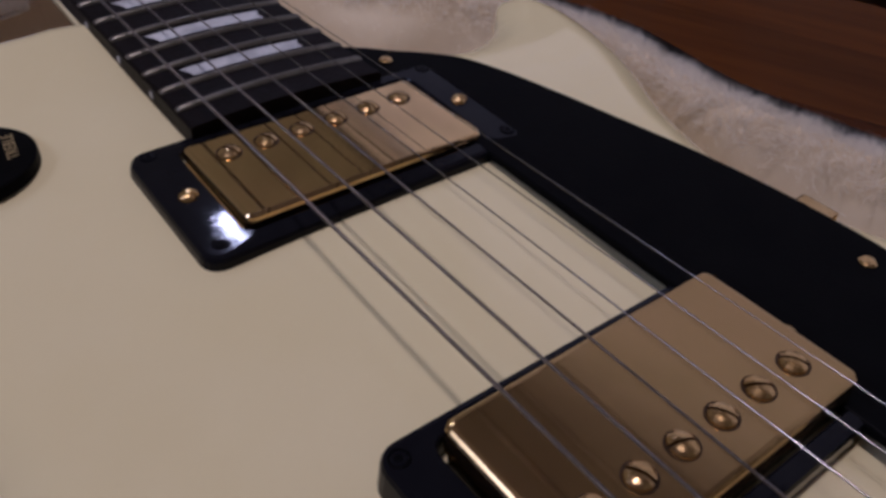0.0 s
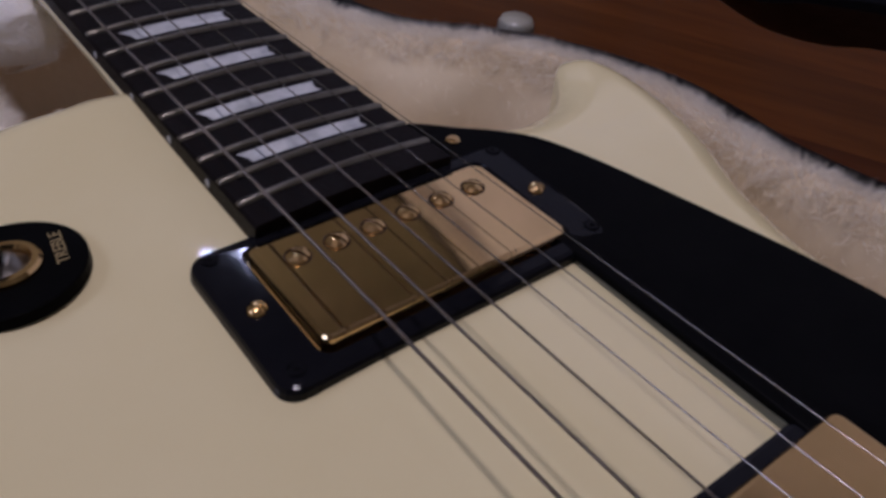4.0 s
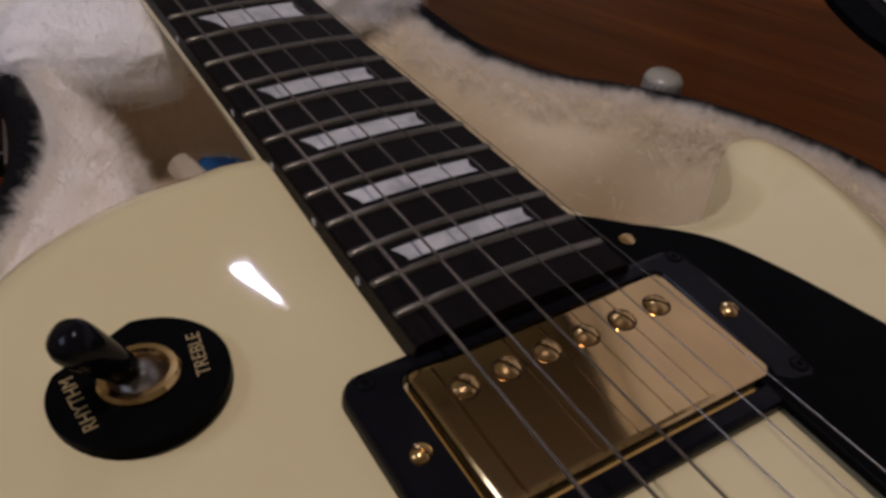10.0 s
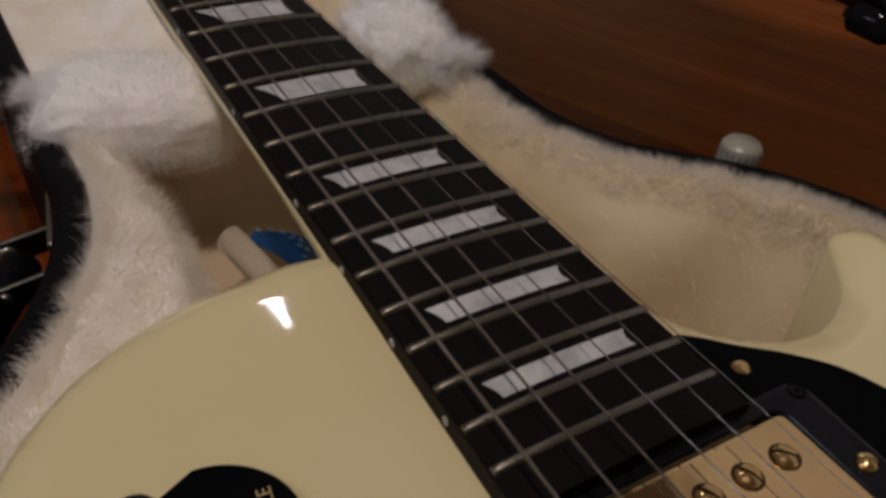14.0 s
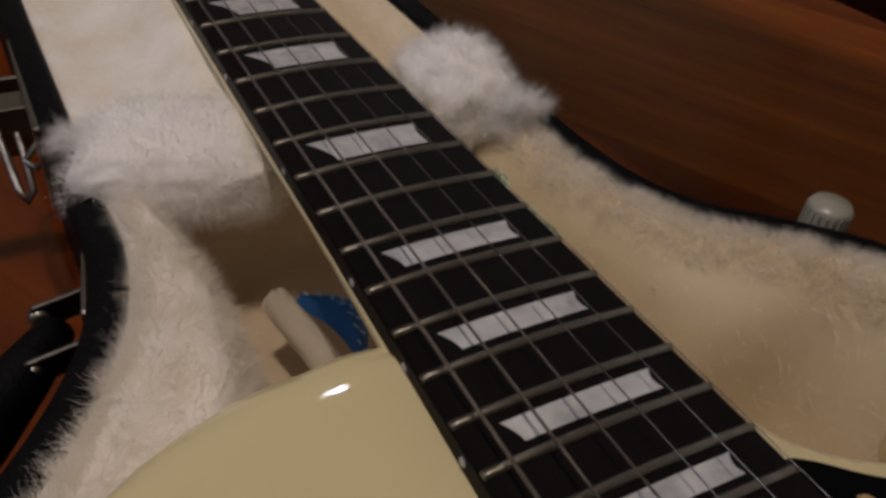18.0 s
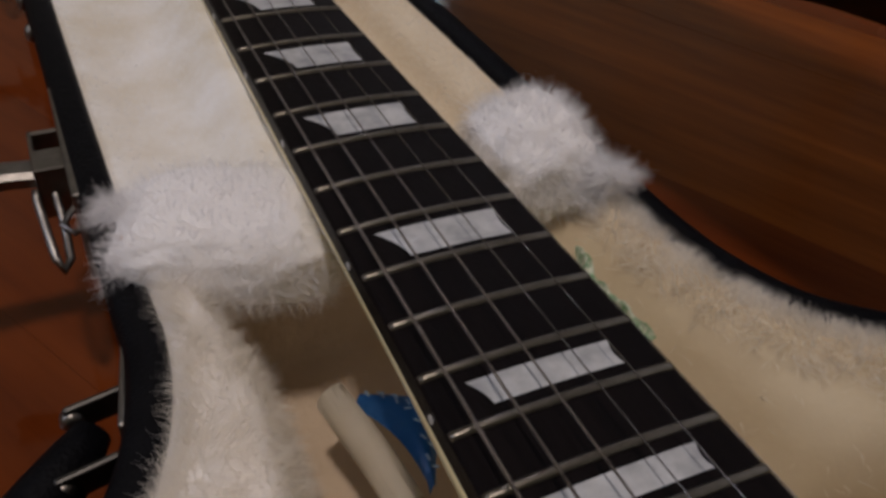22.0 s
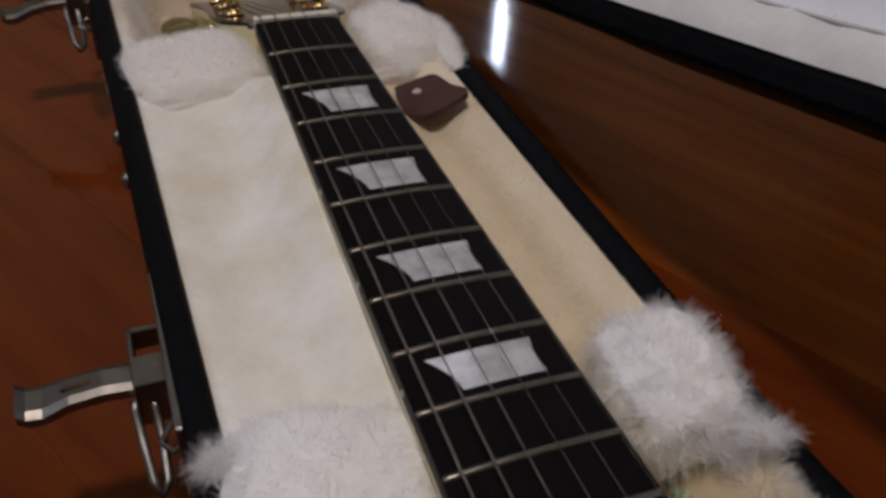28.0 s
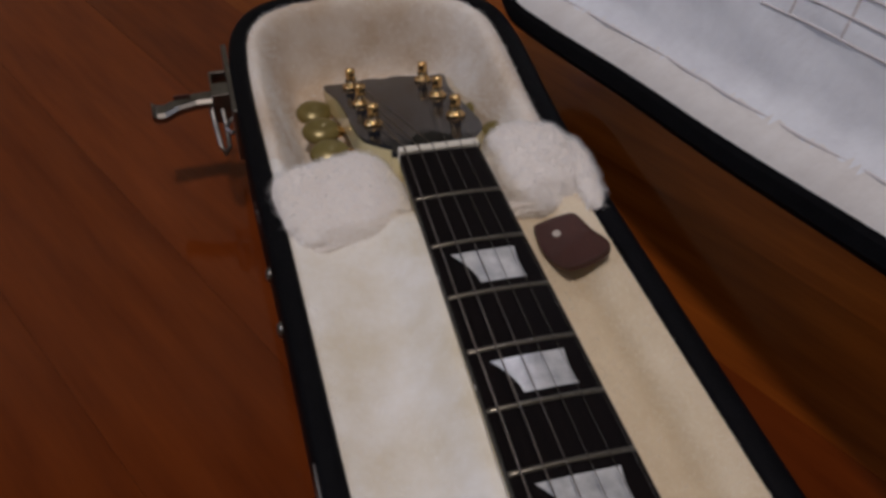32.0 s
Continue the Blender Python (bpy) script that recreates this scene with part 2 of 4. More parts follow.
def tube(points, radius, n=8, bm=None, squash=1.0):
    """A round bar along a line of points; radius may be a list."""
    bm = bm or bmesh.new()
    pts = [Vector(p) for p in points]
    rad = radius if isinstance(radius, (list, tuple)) else [radius] * len(pts)
    rings = []
    side = None
    for i, p in enumerate(pts):
        d = (pts[min(i + 1, len(pts) - 1)] - pts[max(i - 1, 0)]).normalized()
        if side is None:
            side = d.orthogonal().normalized()
        side = (side - d * side.dot(d)).normalized()
        up = d.cross(side)
        rings.append([bm.verts.new(p + rad[i] * (math.cos(2 * math.pi * k / n) * side + squash * math.sin(2 * math.pi * k / n) * up)) for k in range(n)])
    for a, b in zip(rings, rings[1:]):
        for k in range(n):
            bm.faces.new((a[k], a[(k + 1) % n], b[(k + 1) % n], b[k]))
    bm.faces.new(rings[0][::-1])
    bm.faces.new(rings[-1])
    return bm


def spline(points, steps=8, closed=True):
    """Catmull-Rom through 2D points."""
    P = [np.array(p, float) for p in points]
    n = len(P)
    out = []
    for i in range(n if closed else n - 1):
        p0, p1, p2, p3 = (P[(i + k) % n] if closed else P[min(max(i + k, 0), n - 1)] for k in (-1, 0, 1, 2))
        for s in range(steps):
            t = s / steps
            out.append(0.5 * (2 * p1 + (p2 - p0) * t + (2 * p0 - 5 * p1 + 4 * p2 - p3) * t ** 2 + (3 * p1 - p0 - 3 * p2 + p3) * t ** 3))
    if not closed:
        out.append(P[-1])
    return np.array(out)


def inset(poly, d):
    """Moves a closed outline inwards by d."""
    a, b = np.roll(poly, 1, 0), np.roll(poly, -1, 0)
    t = b - a
    t /= np.linalg.norm(t, axis=1)[:, None] + 1e-12
    area = 0.5 * np.sum(poly[:, 0] * b[:, 1] - b[:, 0] * poly[:, 1])
    nrm = np.stack([-t[:, 1], t[:, 0]], 1) * (1 if area > 0 else -1)
    return poly + nrm * d


def edge_distance(pts, poly):
    a, b = poly, np.roll(poly, -1, 0)
    best = np.full(len(pts), 1e9)
    for p, q in zip(a, b):
        d = q - p
        t = np.clip(((pts - p) @ d) / (d @ d + 1e-15), 0, 1)
        best = np.minimum(best, np.linalg.norm(pts - (p + t[:, None] * d), axis=1))
    return best


def inside(pts, poly):
    x, y = pts[:, 0], pts[:, 1]
    res = np.zeros(len(pts), bool)
    for (x1, y1), (x2, y2) in zip(poly, np.roll(poly, -1, 0)):
        cross = (y1 > y) != (y2 > y)
        xi = (x2 - x1) * (y - y1) / (y2 - y1 + 1e-15) + x1
        res ^= cross & (x < xi)
    return res


def smooth(v):
    v = np.clip(v, 0, 1)
    return v * v * (3 - 2 * v)


def sheet(poly, step, margin=0.5):
    """Triangulates an outline with a grid of inner points. Returns points, faces and the number of outline points."""
    from mathutils.geometry import delaunay_2d_cdt
    lo, hi = poly.min(0), poly.max(0)
    gx, gy = np.meshgrid(np.arange(lo[0], hi[0], step), np.arange(lo[1], hi[1], step))
    gx = gx + (np.arange(gx.shape[0])[:, None] % 2) * step / 2
    g = np.stack([gx.ravel(), gy.ravel()], 1)
    g = g[inside(g, poly)]
    g = g[edge_distance(g, poly) > step * margin]
    pts = [Vector((float(x), float(y))) for x, y in np.concatenate([poly, g])]
    n = len(poly)
    edges = [(i, (i + 1) % n) for i in range(n)]
    vs, es, fs, *_ = delaunay_2d_cdt(pts, edges, [list(range(n))], 1, 1e-7)
    return np.array([(v.x, v.y) for v in vs]), fs, n


def mesh_from(name, verts, faces, material, parent=None, label="", smooth_faces=True):
    me = bpy.data.meshes.new(name)
    me.from_pydata([tuple(map(float, v)) for v in verts], [], [tuple(f) for f in faces])
    me.update()
    return link_mesh(name, me, material, parent, label, smooth_faces)


def plate(poly, z0, z1, bevel=0.0):
    """A flat plate of an outline, with rounded upper edge."""
    bm = bmesh.new()
    rings = [(0.0, z0), (0.0, z1 - bevel), (bevel * 0.3, z1 - bevel * 0.3), (bevel, z1)] if bevel else [(0.0, z0), (0.0, z1)]
    loops = []
    for d, z in rings:
        q = inset(poly, d) if d else poly
        loops.append([bm.verts.new((float(x), float(y), z)) for x, y in q])
    n = len(poly)
    for a, b in zip(loops, loops[1:]):
        for i in range(n):
            bm.faces.new((a[i], a[(i + 1) % n], b[(i + 1) % n], b[i]))
    bm.faces.new(loops[0][::-1])
    bm.faces.new(loops[-1])
    return bm


def round_rect(x0, x1, y0, y1, r, n=5):
    out = []
    for cx, cy, a0 in ((x1 - r, y1 - r, 0), (x0 + r, y1 - r, 90), (x0 + r, y0 + r, 180), (x1 - r, y0 + r, 270)):
        for i in range(n + 1):
            a = radians(a0 + 90 * i / n)
            out.append((cx + r * math.cos(a), cy + r * math.sin(a)))
    return np.array(out)


def fibres(name, verts, faces, count, length, width, material, parent, seed=1, lean=0.55, where=None, clump=220.0, label=""):
    """Short pile: many thin curved blades on a surface, as one mesh. length: metres, or a function of the root points."""
    rng = np.random.RandomState(seed)
    V = np.array(verts, float)
    F = np.array([f[:3] for f in faces] + [(f[0], f[2], f[3]) for f in faces if len(f) == 4])
    A, B, C = V[F[:, 0]], V[F[:, 1]], V[F[:, 2]]
    N = np.cross(B - A, C - A)
    area = np.linalg.norm(N, axis=1)
    if where is not None:
        area = area * where((A + B + C) / 3)
    N = N / (np.linalg.norm(N, axis=1)[:, None] + 1e-15)
    pick = rng.choice(len(F), count, p=area / area.sum())
    u, v = rng.rand(count), rng.rand(count)
    flip = u + v > 1
    u[flip], v[flip] = 1 - u[flip], 1 - v[flip]
    root = A[pick] + (B - A)[pick] * u[:, None] + (C - A)[pick] * v[:, None]
    nrm = N[pick]
    ln = (length(root) if callable(length) else np.full(count, length)) * rng.uniform(0.6, 1.2, count)
    k = root * clump
    flow = np.stack([np.sin(k[:, 1] * 1.3 + 2 * np.sin(k[:, 0] * 0.7)) , np.cos(k[:, 0] * 1.1 + 2 * np.sin(k[:, 1] * 0.8 + k[:, 2])), np.sin(k[:, 0] + k[:, 1]) * 0.3], 1)
    way = nrm + lean * (0.75 * flow + 0.8 * rng.randn(count, 3))
    way /= np.linalg.norm(way, axis=1)[:, None]
    side = np.cross(way, rng.randn(count, 3))
    side /= np.linalg.norm(side, axis=1)[:, None] + 1e-12
    mid = root + way * (ln * 0.55)[:, None]
    bend = way + 0.5 * lean * (flow + rng.randn(count, 3) * 0.6) - np.array([0, 0, 0.15])
    bend /= np.linalg.norm(bend, axis=1)[:, None]
    tip = mid + bend * (ln * 0.5)[:, None]
    w = width * rng.uniform(0.6, 1.3, count)[:, None]
    P = np.stack([root - side * w, root + side * w, mid + side * w * 0.7, mid - side * w * 0.7, tip], 1).reshape(-1, 3)
    base = np.arange(count)[:, None] * 5
    quads = base + np.array([0, 1, 2, 3])
    tris = base + np.array([3, 2, 4])
    me = bpy.data.meshes.new(name)
    me.vertices.add(len(P))
    me.vertices.foreach_set("co", P.astype(np.float32).ravel())
    loops = np.concatenate([quads, tris], 1).ravel()
    me.loops.add(len(loops))
    me.loops.foreach_set("vertex_index", loops.astype(np.int32))
    starts = (np.arange(count)[:, None] * 7 + np.array([0, 4])).ravel()
    me.polygons.add(count * 2)
    me.polygons.foreach_set("loop_start", starts.astype(np.int32))
    me.update(calc_edges=True)
    me.polygons.foreach_set("use_smooth", [True] * (count * 2))
    ob = link_mesh(name, me, material, parent, label)
    return tagged(ob, kind="stuff")


# ---------------------------------------------------------------- room
ROOM = (-1.8, 2.4, -1.6, 1.9)
floor = tagged(new("floor"), "glossy red-brown varnished wooden plank floor", "floor", kind="structure")
part("subfloor", box(ROOM[0], ROOM[1], ROOM[2], ROOM[3], -0.05, -0.022), JOIST, floor)


def wall_slab(name, label, *dims):
    return tagged(part(name, box(*dims), WALL), label, "wall", kind="structure")


wall_slab("wall_south", "plain painted room wall behind the case", ROOM[0] - 0.1, ROOM[1] + 0.1, ROOM[2] - 0.1, ROOM[2], -0.05, 2.4)
bm = bmesh.new()
for y0, y1, z0, z1 in ((ROOM[2], 0.22, -0.05, 2.4), (1.28, ROOM[3], -0.05, 2.4), (0.22, 1.28, -0.05, 1.12), (0.22, 1.28, 1.78, 2.4)):
    add_box(bm, ROOM[0] - 0.1, ROOM[0], y0, y1, z0, z1)
tagged(part("wall_west", bm, WALL), "plain painted room wall with a wide window opening", "wall", kind="structure")
# the opening here is added, only to let the floor fill in
bm = bmesh.new()
for y0, y1, z0, z1 in ((ROOM[2], -0.32, -0.05, 2.4), (0.52, ROOM[3], -0.05, 2.4), (-0.32, 0.52, -0.05, 0.93), (-0.32, 0.52, 1.67, 2.4)):
    add_box(bm, ROOM[1], ROOM[1] + 0.1, y0, y1, z0, z1)
tagged(part("wall_east", bm, WALL), "plain painted room wall with an opening added for the fill lamp", "wall", kind="structure")
bm = bmesh.new()
for x0, x1, z0, z1 in ((ROOM[0] - 0.1, 0.36, -0.05, 2.4), (0.36, 0.74, -0.05, 0.52), (0.36, 0.72, 0.52, 0.86), (0.36, 0.74, 0.86, 1.45), (0.36, 0.74, 1.99, 2.4), (0.74, 0.77, 0.86, 2.4), (0.77, ROOM[1] + 0.1, -0.05, 2.4), (0.74, 0.77, -0.05, 0.52)):
    add_box(bm, x0, x1, ROOM[3], ROOM[3] + 0.1, z0, z1)
# unseen blockers added to the wall: they cut the window's glint to a wedge
for outline in (((0.36, 1.45), (0.446, 1.665), (0.562, 1.905), (0.36, 1.99)), ((0.562, 1.905), (0.74, 1.905), (0.74, 1.99), (0.36, 1.99)), ((0.36, 1.45), (0.74, 1.45), (0.74, 1.905), (0.572, 1.905), (0.506, 1.665), (0.446, 1.665))):
    front = [bm.verts.new((x, ROOM[3], z)) for x, z in outline]
    rear = [bm.verts.new((x, ROOM[3] + 0.03, z)) for x, z in outline]
    bm.faces.new(front)
    bm.faces.new(rear[::-1])
    for i in range(len(outline)):
        j = (i + 1) % len(outline)
        bm.faces.new((front[i], rear[i], rear[j], front[j]))
tagged(part("wall_north", bm, WALL), "plain painted room wall with a wedge opening added to shape the window glint", "wall", kind="structure")
tagged(part("ceiling", box(ROOM[0] - 0.1, ROOM[1] + 0.1, ROOM[2] - 0.1, ROOM[3] + 0.1, 2.4, 2.5), CEIL), "plain pale painted ceiling", "ceiling", kind="structure")

# ---------------------------------------------------------------- guitar
TILT_NECK = -2.5
guitar = thing("electric_guitar", "cream single-cutaway electric guitar with gold hardware lying in its open case", "guitar", m=pose(0, 0, 0.115, TILT_NECK, 0, 0))
SCALE = 0.6286


def fret_y(n):
    return SCALE * 2 ** (-n / 12)


def half_width(y):
    return (0.0412 + (0.0561 - 0.0412) * (SCALE - y) / 0.4522) / 2


def board_z(x):
    return -0.0010 + (0.028 ** 2 - x * x) / (2 * 0.305)


BODY = spline([(-.027, .2545), (-.045, .2540), (-.062, .2515), (-.080, .2445), (-.095, .2335), (-.108, .2165), (-.115, .194), (-.115, .172), (-.110, .150), (-.102, .125), (-.096, .10),
               (-.098, .07), (-.113, .035), (-.138, -.005), (-.158, -.045), (-.165, -.085), (-.158, -.125), (-.13, -.162), (-.08, -.183), (0, -.19),
               (.08, -.183), (.13, -.162), (.158, -.125), (.165, -.085), (.158, -.045), (.138, -.005), (.112, .035), (.098, .07), (.0945, .095),
               (.098, .113), (.104, .129), (.1115, .1435), (.1170, .157), (.1215, .172), (.1243, .187), (.1243, .1965), (.1222, .2045), (.1176, .2082), (.1115, .2085), (.1065, .2055),
               (.1020, .2000), (.0955, .1928), (.0878, .1868), (.0787, .1828), (.0690, .1809), (.0600, .1823), (.0512, .1865), (.0440, .1925), (.0392, .1995), (.0320, .2160), (.0285, .2290), (.027, .242)], 7)


def crown(x, y):
    """The carved top tips towards the bass edge below the neck, and falls off to the horn."""
    return -0.06 * float(smooth((0.215 - y) / 0.06)) * 0.025 * math.tanh((x + 0.045) / 0.025) + 0.0030 * float(smooth((x - 0.04) / 0.07))


def body_top(x, y, d):
    arch = 0.0030 * (1 - smooth(d / 0.010))
    return -0.0050 - 0.037 * (0.25 - y) - crown(x, y) - arch - 0.0012 * (1 - smooth(d / 0.003))


pts, faces, n_edge = sheet(BODY, 0.0028)
dist = edge_distance(pts, BODY)
dist[:n_edge] = 0
top = [(x, y, body_top(x, y, d)) for (x, y), d in zip(pts, dist)]
verts, fcs = list(top), [tuple(f) for f in faces]
ring0 = list(range(n_edge))
for drop, out in ((0.0012, -0.0006), (0.030, -0.0008), (0.046, -0.0004), (0.049, 0.003)):
    q = inset(BODY, out)
    start = len(verts)
    for i in range(n_edge):
        zt = -0.0050 - 0.037 * (0.25 - BODY[i][1]) - 0.0042 - crown(BODY[i][0], BODY[i][1])
        verts.append((q[i][0], q[i][1], zt - drop))
    ring1 = list(range(start, start + n_edge))
    for i in range(n_edge):
        j = (i + 1) % n_edge
        fcs.append((ring0[i], ring1[i], ring1[j], ring0[j]))
    ring0 = ring1
fcs.append(tuple(ring0))
me = bpy.data.meshes.new("body")
me.from_pydata([tuple(map(float, v)) for v in verts], [], fcs)
bm = bmesh.new()
bm.from_mesh(me)
bpy.data.meshes.remove(me)
part("body", bm, CREAM, guitar, "cream lacquered carved-top solid body", smooth=True)


# neck
def neck_ring(bm, y, zt, depth, w):
    return [bm.verts.new((w * math.cos(a), y, zt - (depth if math.sin(a) < 0 else 0) * abs(math.sin(a)) ** 0.85)) for a in
            [math.pi + math.pi * k / 12 for k in range(13)]]


bm = bmesh.new()
rings = []
for y, dep in ((0.19, 0.030), (0.235, 0.030), (0.258, 0.022), (0.29, 0.0175), (0.40, 0.0165), (0.50, 0.0155), (0.60, 0.0145), (0.632, 0.0145), (0.645, 0.0155)):
    rings.append(neck_ring(bm, y, -0.0066 - (max(0, y - 0.632) * 0.4), dep, half_width(min(y, .63)) - 0.0002))
for a, b in zip(rings, rings[1:]):
    for i in range(12):
        bm.faces.new((a[i], a[i + 1], b[i + 1], b[i]))
    bm.faces.new((a[0], b[0], b[12], a[12]))
bm.faces.new(rings[0])
bm.faces.new(rings[-1])
part("neck", bm, CREAM, guitar, "cream painted neck", smooth=True)

# fingerboard
bm = bmesh.new()
prev = None
BOARD_END = fret_y(22) - 0.0095
for y in (BOARD_END, 0.3, 0.45, SCALE):
    h = half_width(y)
    row = [bm.verts.new((-h, y, -0.0066))] + [bm.verts.new((h * s, y, board_z(h * s) - (0.0006 if abs(s) == 1 else 0))) for s in (-1, -0.97, -0.7, -0.35, 0, 0.35, 0.7, 0.97, 1)] + [bm.verts.new((h, y, -0.0066))]
    if prev:
        for i in range(len(row)):
            j = (i + 1) % len(row)
            bm.faces.new((prev[i], prev[j], row[j], row[i]))
    else:
        bm.faces.new(row)
    prev = row
bm.faces.new(prev[::-1])
fingerboard = part("fingerboard", bm, ROSEWOOD, guitar, "dark rosewood fingerboard")


def fret_mesh(y):
    h = half_width(y) - 0.0003
    bm = bmesh.new()
    rows = []
    prof = [(-0.00108, 0.0), (-0.00095, 0.0006), (-0.00045, 0.0010), (0.00045, 0.0010), (0.00095, 0.0006), (0.00108, 0.0)]
    for s in (-1, -0.985, -0.95, -0.6, -0.3, 0, 0.3, 0.6, 0.95, 0.985, 1):
        k = 0.25 if abs(s) == 1 else (0.8 if abs(s) == 0.985 else 1.0)
        x = h * s
        rows.append([bm.verts.new((x, y + dy * (0.8 if k < 0.5 else 1), board_z(x) - 0.0001 + dz * k)) for dy, dz in prof])
    for a, b in zip(rows, rows[1:]):
        for i in range(len(prof) - 1):
            bm.faces.new((a[i], a[i + 1], b[i + 1], b[i]))
    bm.faces.new(rows[0])
    bm.faces.new(rows[-1])
    return bm


for n in range(1, 23):
    part("fret", fret_mesh(fret_y(n)), FRET, fingerboard, smooth=True)

# trapezoid inlays, the wide edge towards the bass side
for n in (3, 5, 7, 9, 12, 15, 17, 19, 21):
    ya, yb = fret_y(n), fret_y(n - 1)
    gap = yb - ya
    h = half_width((ya + yb) / 2)
    bm = bmesh.new()
    y0, y1 = (ya + gap * 0.25, yb - gap * 0.29) if n >= 15 else (ya + gap * 0.17, yb - gap * 0.22)
    taper = 0.0082 * min(1.0, ((y1 - y0) / 0.016)) ** 1.25
    n_side, rows = 6, []
    for j in range(6):
        v = j / 5
        left, right = -0.67 * h + taper * (1 - v ** 1.7), (0.62 + 0.02 * v - 0.035 * math.sin(math.pi * v)) * h
        row = []
        for i in range(n_side + 1):
            x = left + (right - left) * i / n_side
            row.append(bm.verts.new((x, y0 + (y1 - y0) * v, board_z(x) + 0.00006)))
        rows.append(row)
    for a, b in zip(rows, rows[1:]):
        for i in range(n_side):
            bm.faces.new((a[i], a[i + 1], b[i + 1], b[i]))
    part("inlay", bm, PEARL, fingerboard, "pearloid trapezoid inlay")

# white side dots on the bass edge
for n in (3, 5, 7, 9, 12, 15, 17, 19, 21):
    y = (fret_y(n) + fret_y(n - 1)) / 2
    part("side_dot", lathe([(0.0011, -0.0002), (0.0011, 0.00025), (0, 0.0003)], 10, pose(-half_width(y), y, -0.0040, 0, -90, 0)), PEARL, fingerboard)

# nut
part("nut", box(-0.0206, 0.0206, SCALE, SCALE + 0.0048, -0.0066, 0.0018, 0.0007), mat("bone_nut", (0.72, 0.68, 0.58), 0.4, 0, (0.78, 0.74, 0.65), 80), guitar, "off-white nut")

# headstock
HEAD_TILT = 16.6
head_m = pose(0, SCALE + 0.004, -0.0030, -HEAD_TILT, 0, 0)
HEAD = spline([(-.0205, 0), (-.0215, .012), (-.0285, .022), (-.0338, .034), (-.0350, .060), (-.0350, .090), (-.0362, .115), (-.0400, .140), (-.0385, .146),
               (-.030, .1455), (-.018, .1485), (-.008, .152), (0, .1485), (.008, .152), (.018, .1485), (.030, .1455), (.0385, .146), (.0400, .140), (.0362, .115), (.0350, .090),
               (.0350, .060), (.0338, .034), (.0285, .022), (.0215, .012), (.0205, 0)], 4)
bm = plate(HEAD, -0.0145, -0.0016, 0.0)
bmesh.ops.transform(bm, matrix=head_m, verts=bm.verts)
headstock = part("headstock", bm, CREAM, guitar, "cream headstock with a dark face")
bm = plate(HEAD, -0.0016, 0.0002, 0.0005)
bmesh.ops.transform(bm, matrix=head_m, verts=bm.verts)
part("face_veneer", bm, mat("dark_head_veneer", (0.008, 0.010, 0.016), 0.10, 0, (0.014, 0.016, 0.022), 60, spec=0.3), headstock, "glossy black headstock face")
bm = plate(spline([(-.010, .006), (-.011, .014), (-.006, .024), (0, .031), (.006, .024), (.011, .014), (.010, .006), (0, .004)], 4), 0.0003, 0.0022, 0.0006)
bmesh.ops.transform(bm, matrix=head_m, verts=bm.verts)
part("truss_rod_cover", bm, BLACK_PLASTIC, headstock, "black bell-shaped rod cover")


def tuner(side, along, name="tuning_machine"):
    x = side * 0.0235
    base = head_m @ pose(x, along, 0)
    bm = lathe([(0.0055, 0.0), (0.0055, 0.0015), (0.0042, 0.003), (0.0030, 0.0035), (0.0030, 0.009), (0.0033, 0.0105), (0.0028, 0.0125), (0.0, 0.013)], 16, base)
    t = part(name, bm, BRASS, headstock, "gold tuning post", smooth=True)
    arm = lathe([(0.0022, 0.0), (0.0022, 0.006), (0.0032, 0.0065), (0.0036, 0.009), (0.0030, 0.0115), (0.0018, 0.012)], 12, head_m @ pose(side * 0.030, along, -0.0150, 0, side * 90, 0))
    part("shaft", arm, BRASS, t, smooth=True)
    key = bmesh.new()
    bmesh.ops.create_uvsphere(key, u_segments=16, v_segments=10, radius=1.0)
    bmesh.ops.scale(key, vec=(0.0115, 0.0100, 0.0046), verts=key.verts)
    bmesh.ops.transform(key, matrix=head_m @ pose(side * 0.0490, along, -0.0135, 32, 0, 0), verts=key.verts)
    part("tuner_button", key, mat("olive_pearl_button", (0.26, 0.21, 0.07), 0.3, 0.3, (0.19, 0.155, 0.05), 90) if "olive_pearl_button" not in bpy.data.materials else bpy.data.materials["olive_pearl_button"], t, "olive tuner button", smooth=True)
    coil = tube([tuple(base @ Vector((0.0034 * math.cos(a), 0.0034 * math.sin(a), 0.004 + 0.0002 * a))) for a in [k * 0.6 for k in range(22)]], 0.0004, 5)
    part("string_winding", coil, PLAIN, t)


POSTS = {}
for i, al in enumerate((0.052, 0.094, 0.133)):
    for side in (-1, 1):
        tuner(side, al)
        POSTS[(side, i)] = head_m @ Vector((side * 0.0235, al, 0.006))

# strings
GAUGE = (0.00043, 0.00035, 0.00027, 0.00019, 0.00016, 0.00013)


def string_at(i, y):
    k = (i - 2.5) / 2.5
    xn, xb = 0.0177 * k, 0.0255 * k
    s = (SCALE - y) / SCALE
    x = xn + (xb - xn) * s
    return (x, y, 0.0021 + 0.0036 * s + board_z(x) + 0.0004)


for i in range(6):
    side, order = (-1, i) if i < 3 else (1, 5 - i)
    line = [tuple(POSTS[(side, order)]), string_at(i, SCALE + 0.002)] + [string_at(i, SCALE * (1 - k / 10)) for k in range(1, 11)]
    x0, y0, z0 = string_at(i, 0)
    line.append((x0, -0.045, z0 - 0.006))
    part("string", tube(line, GAUGE[i], 8), WOUND if i < 3 else PLAIN, guitar, "wound steel string" if i < 3 else "plain steel string", smooth=True)


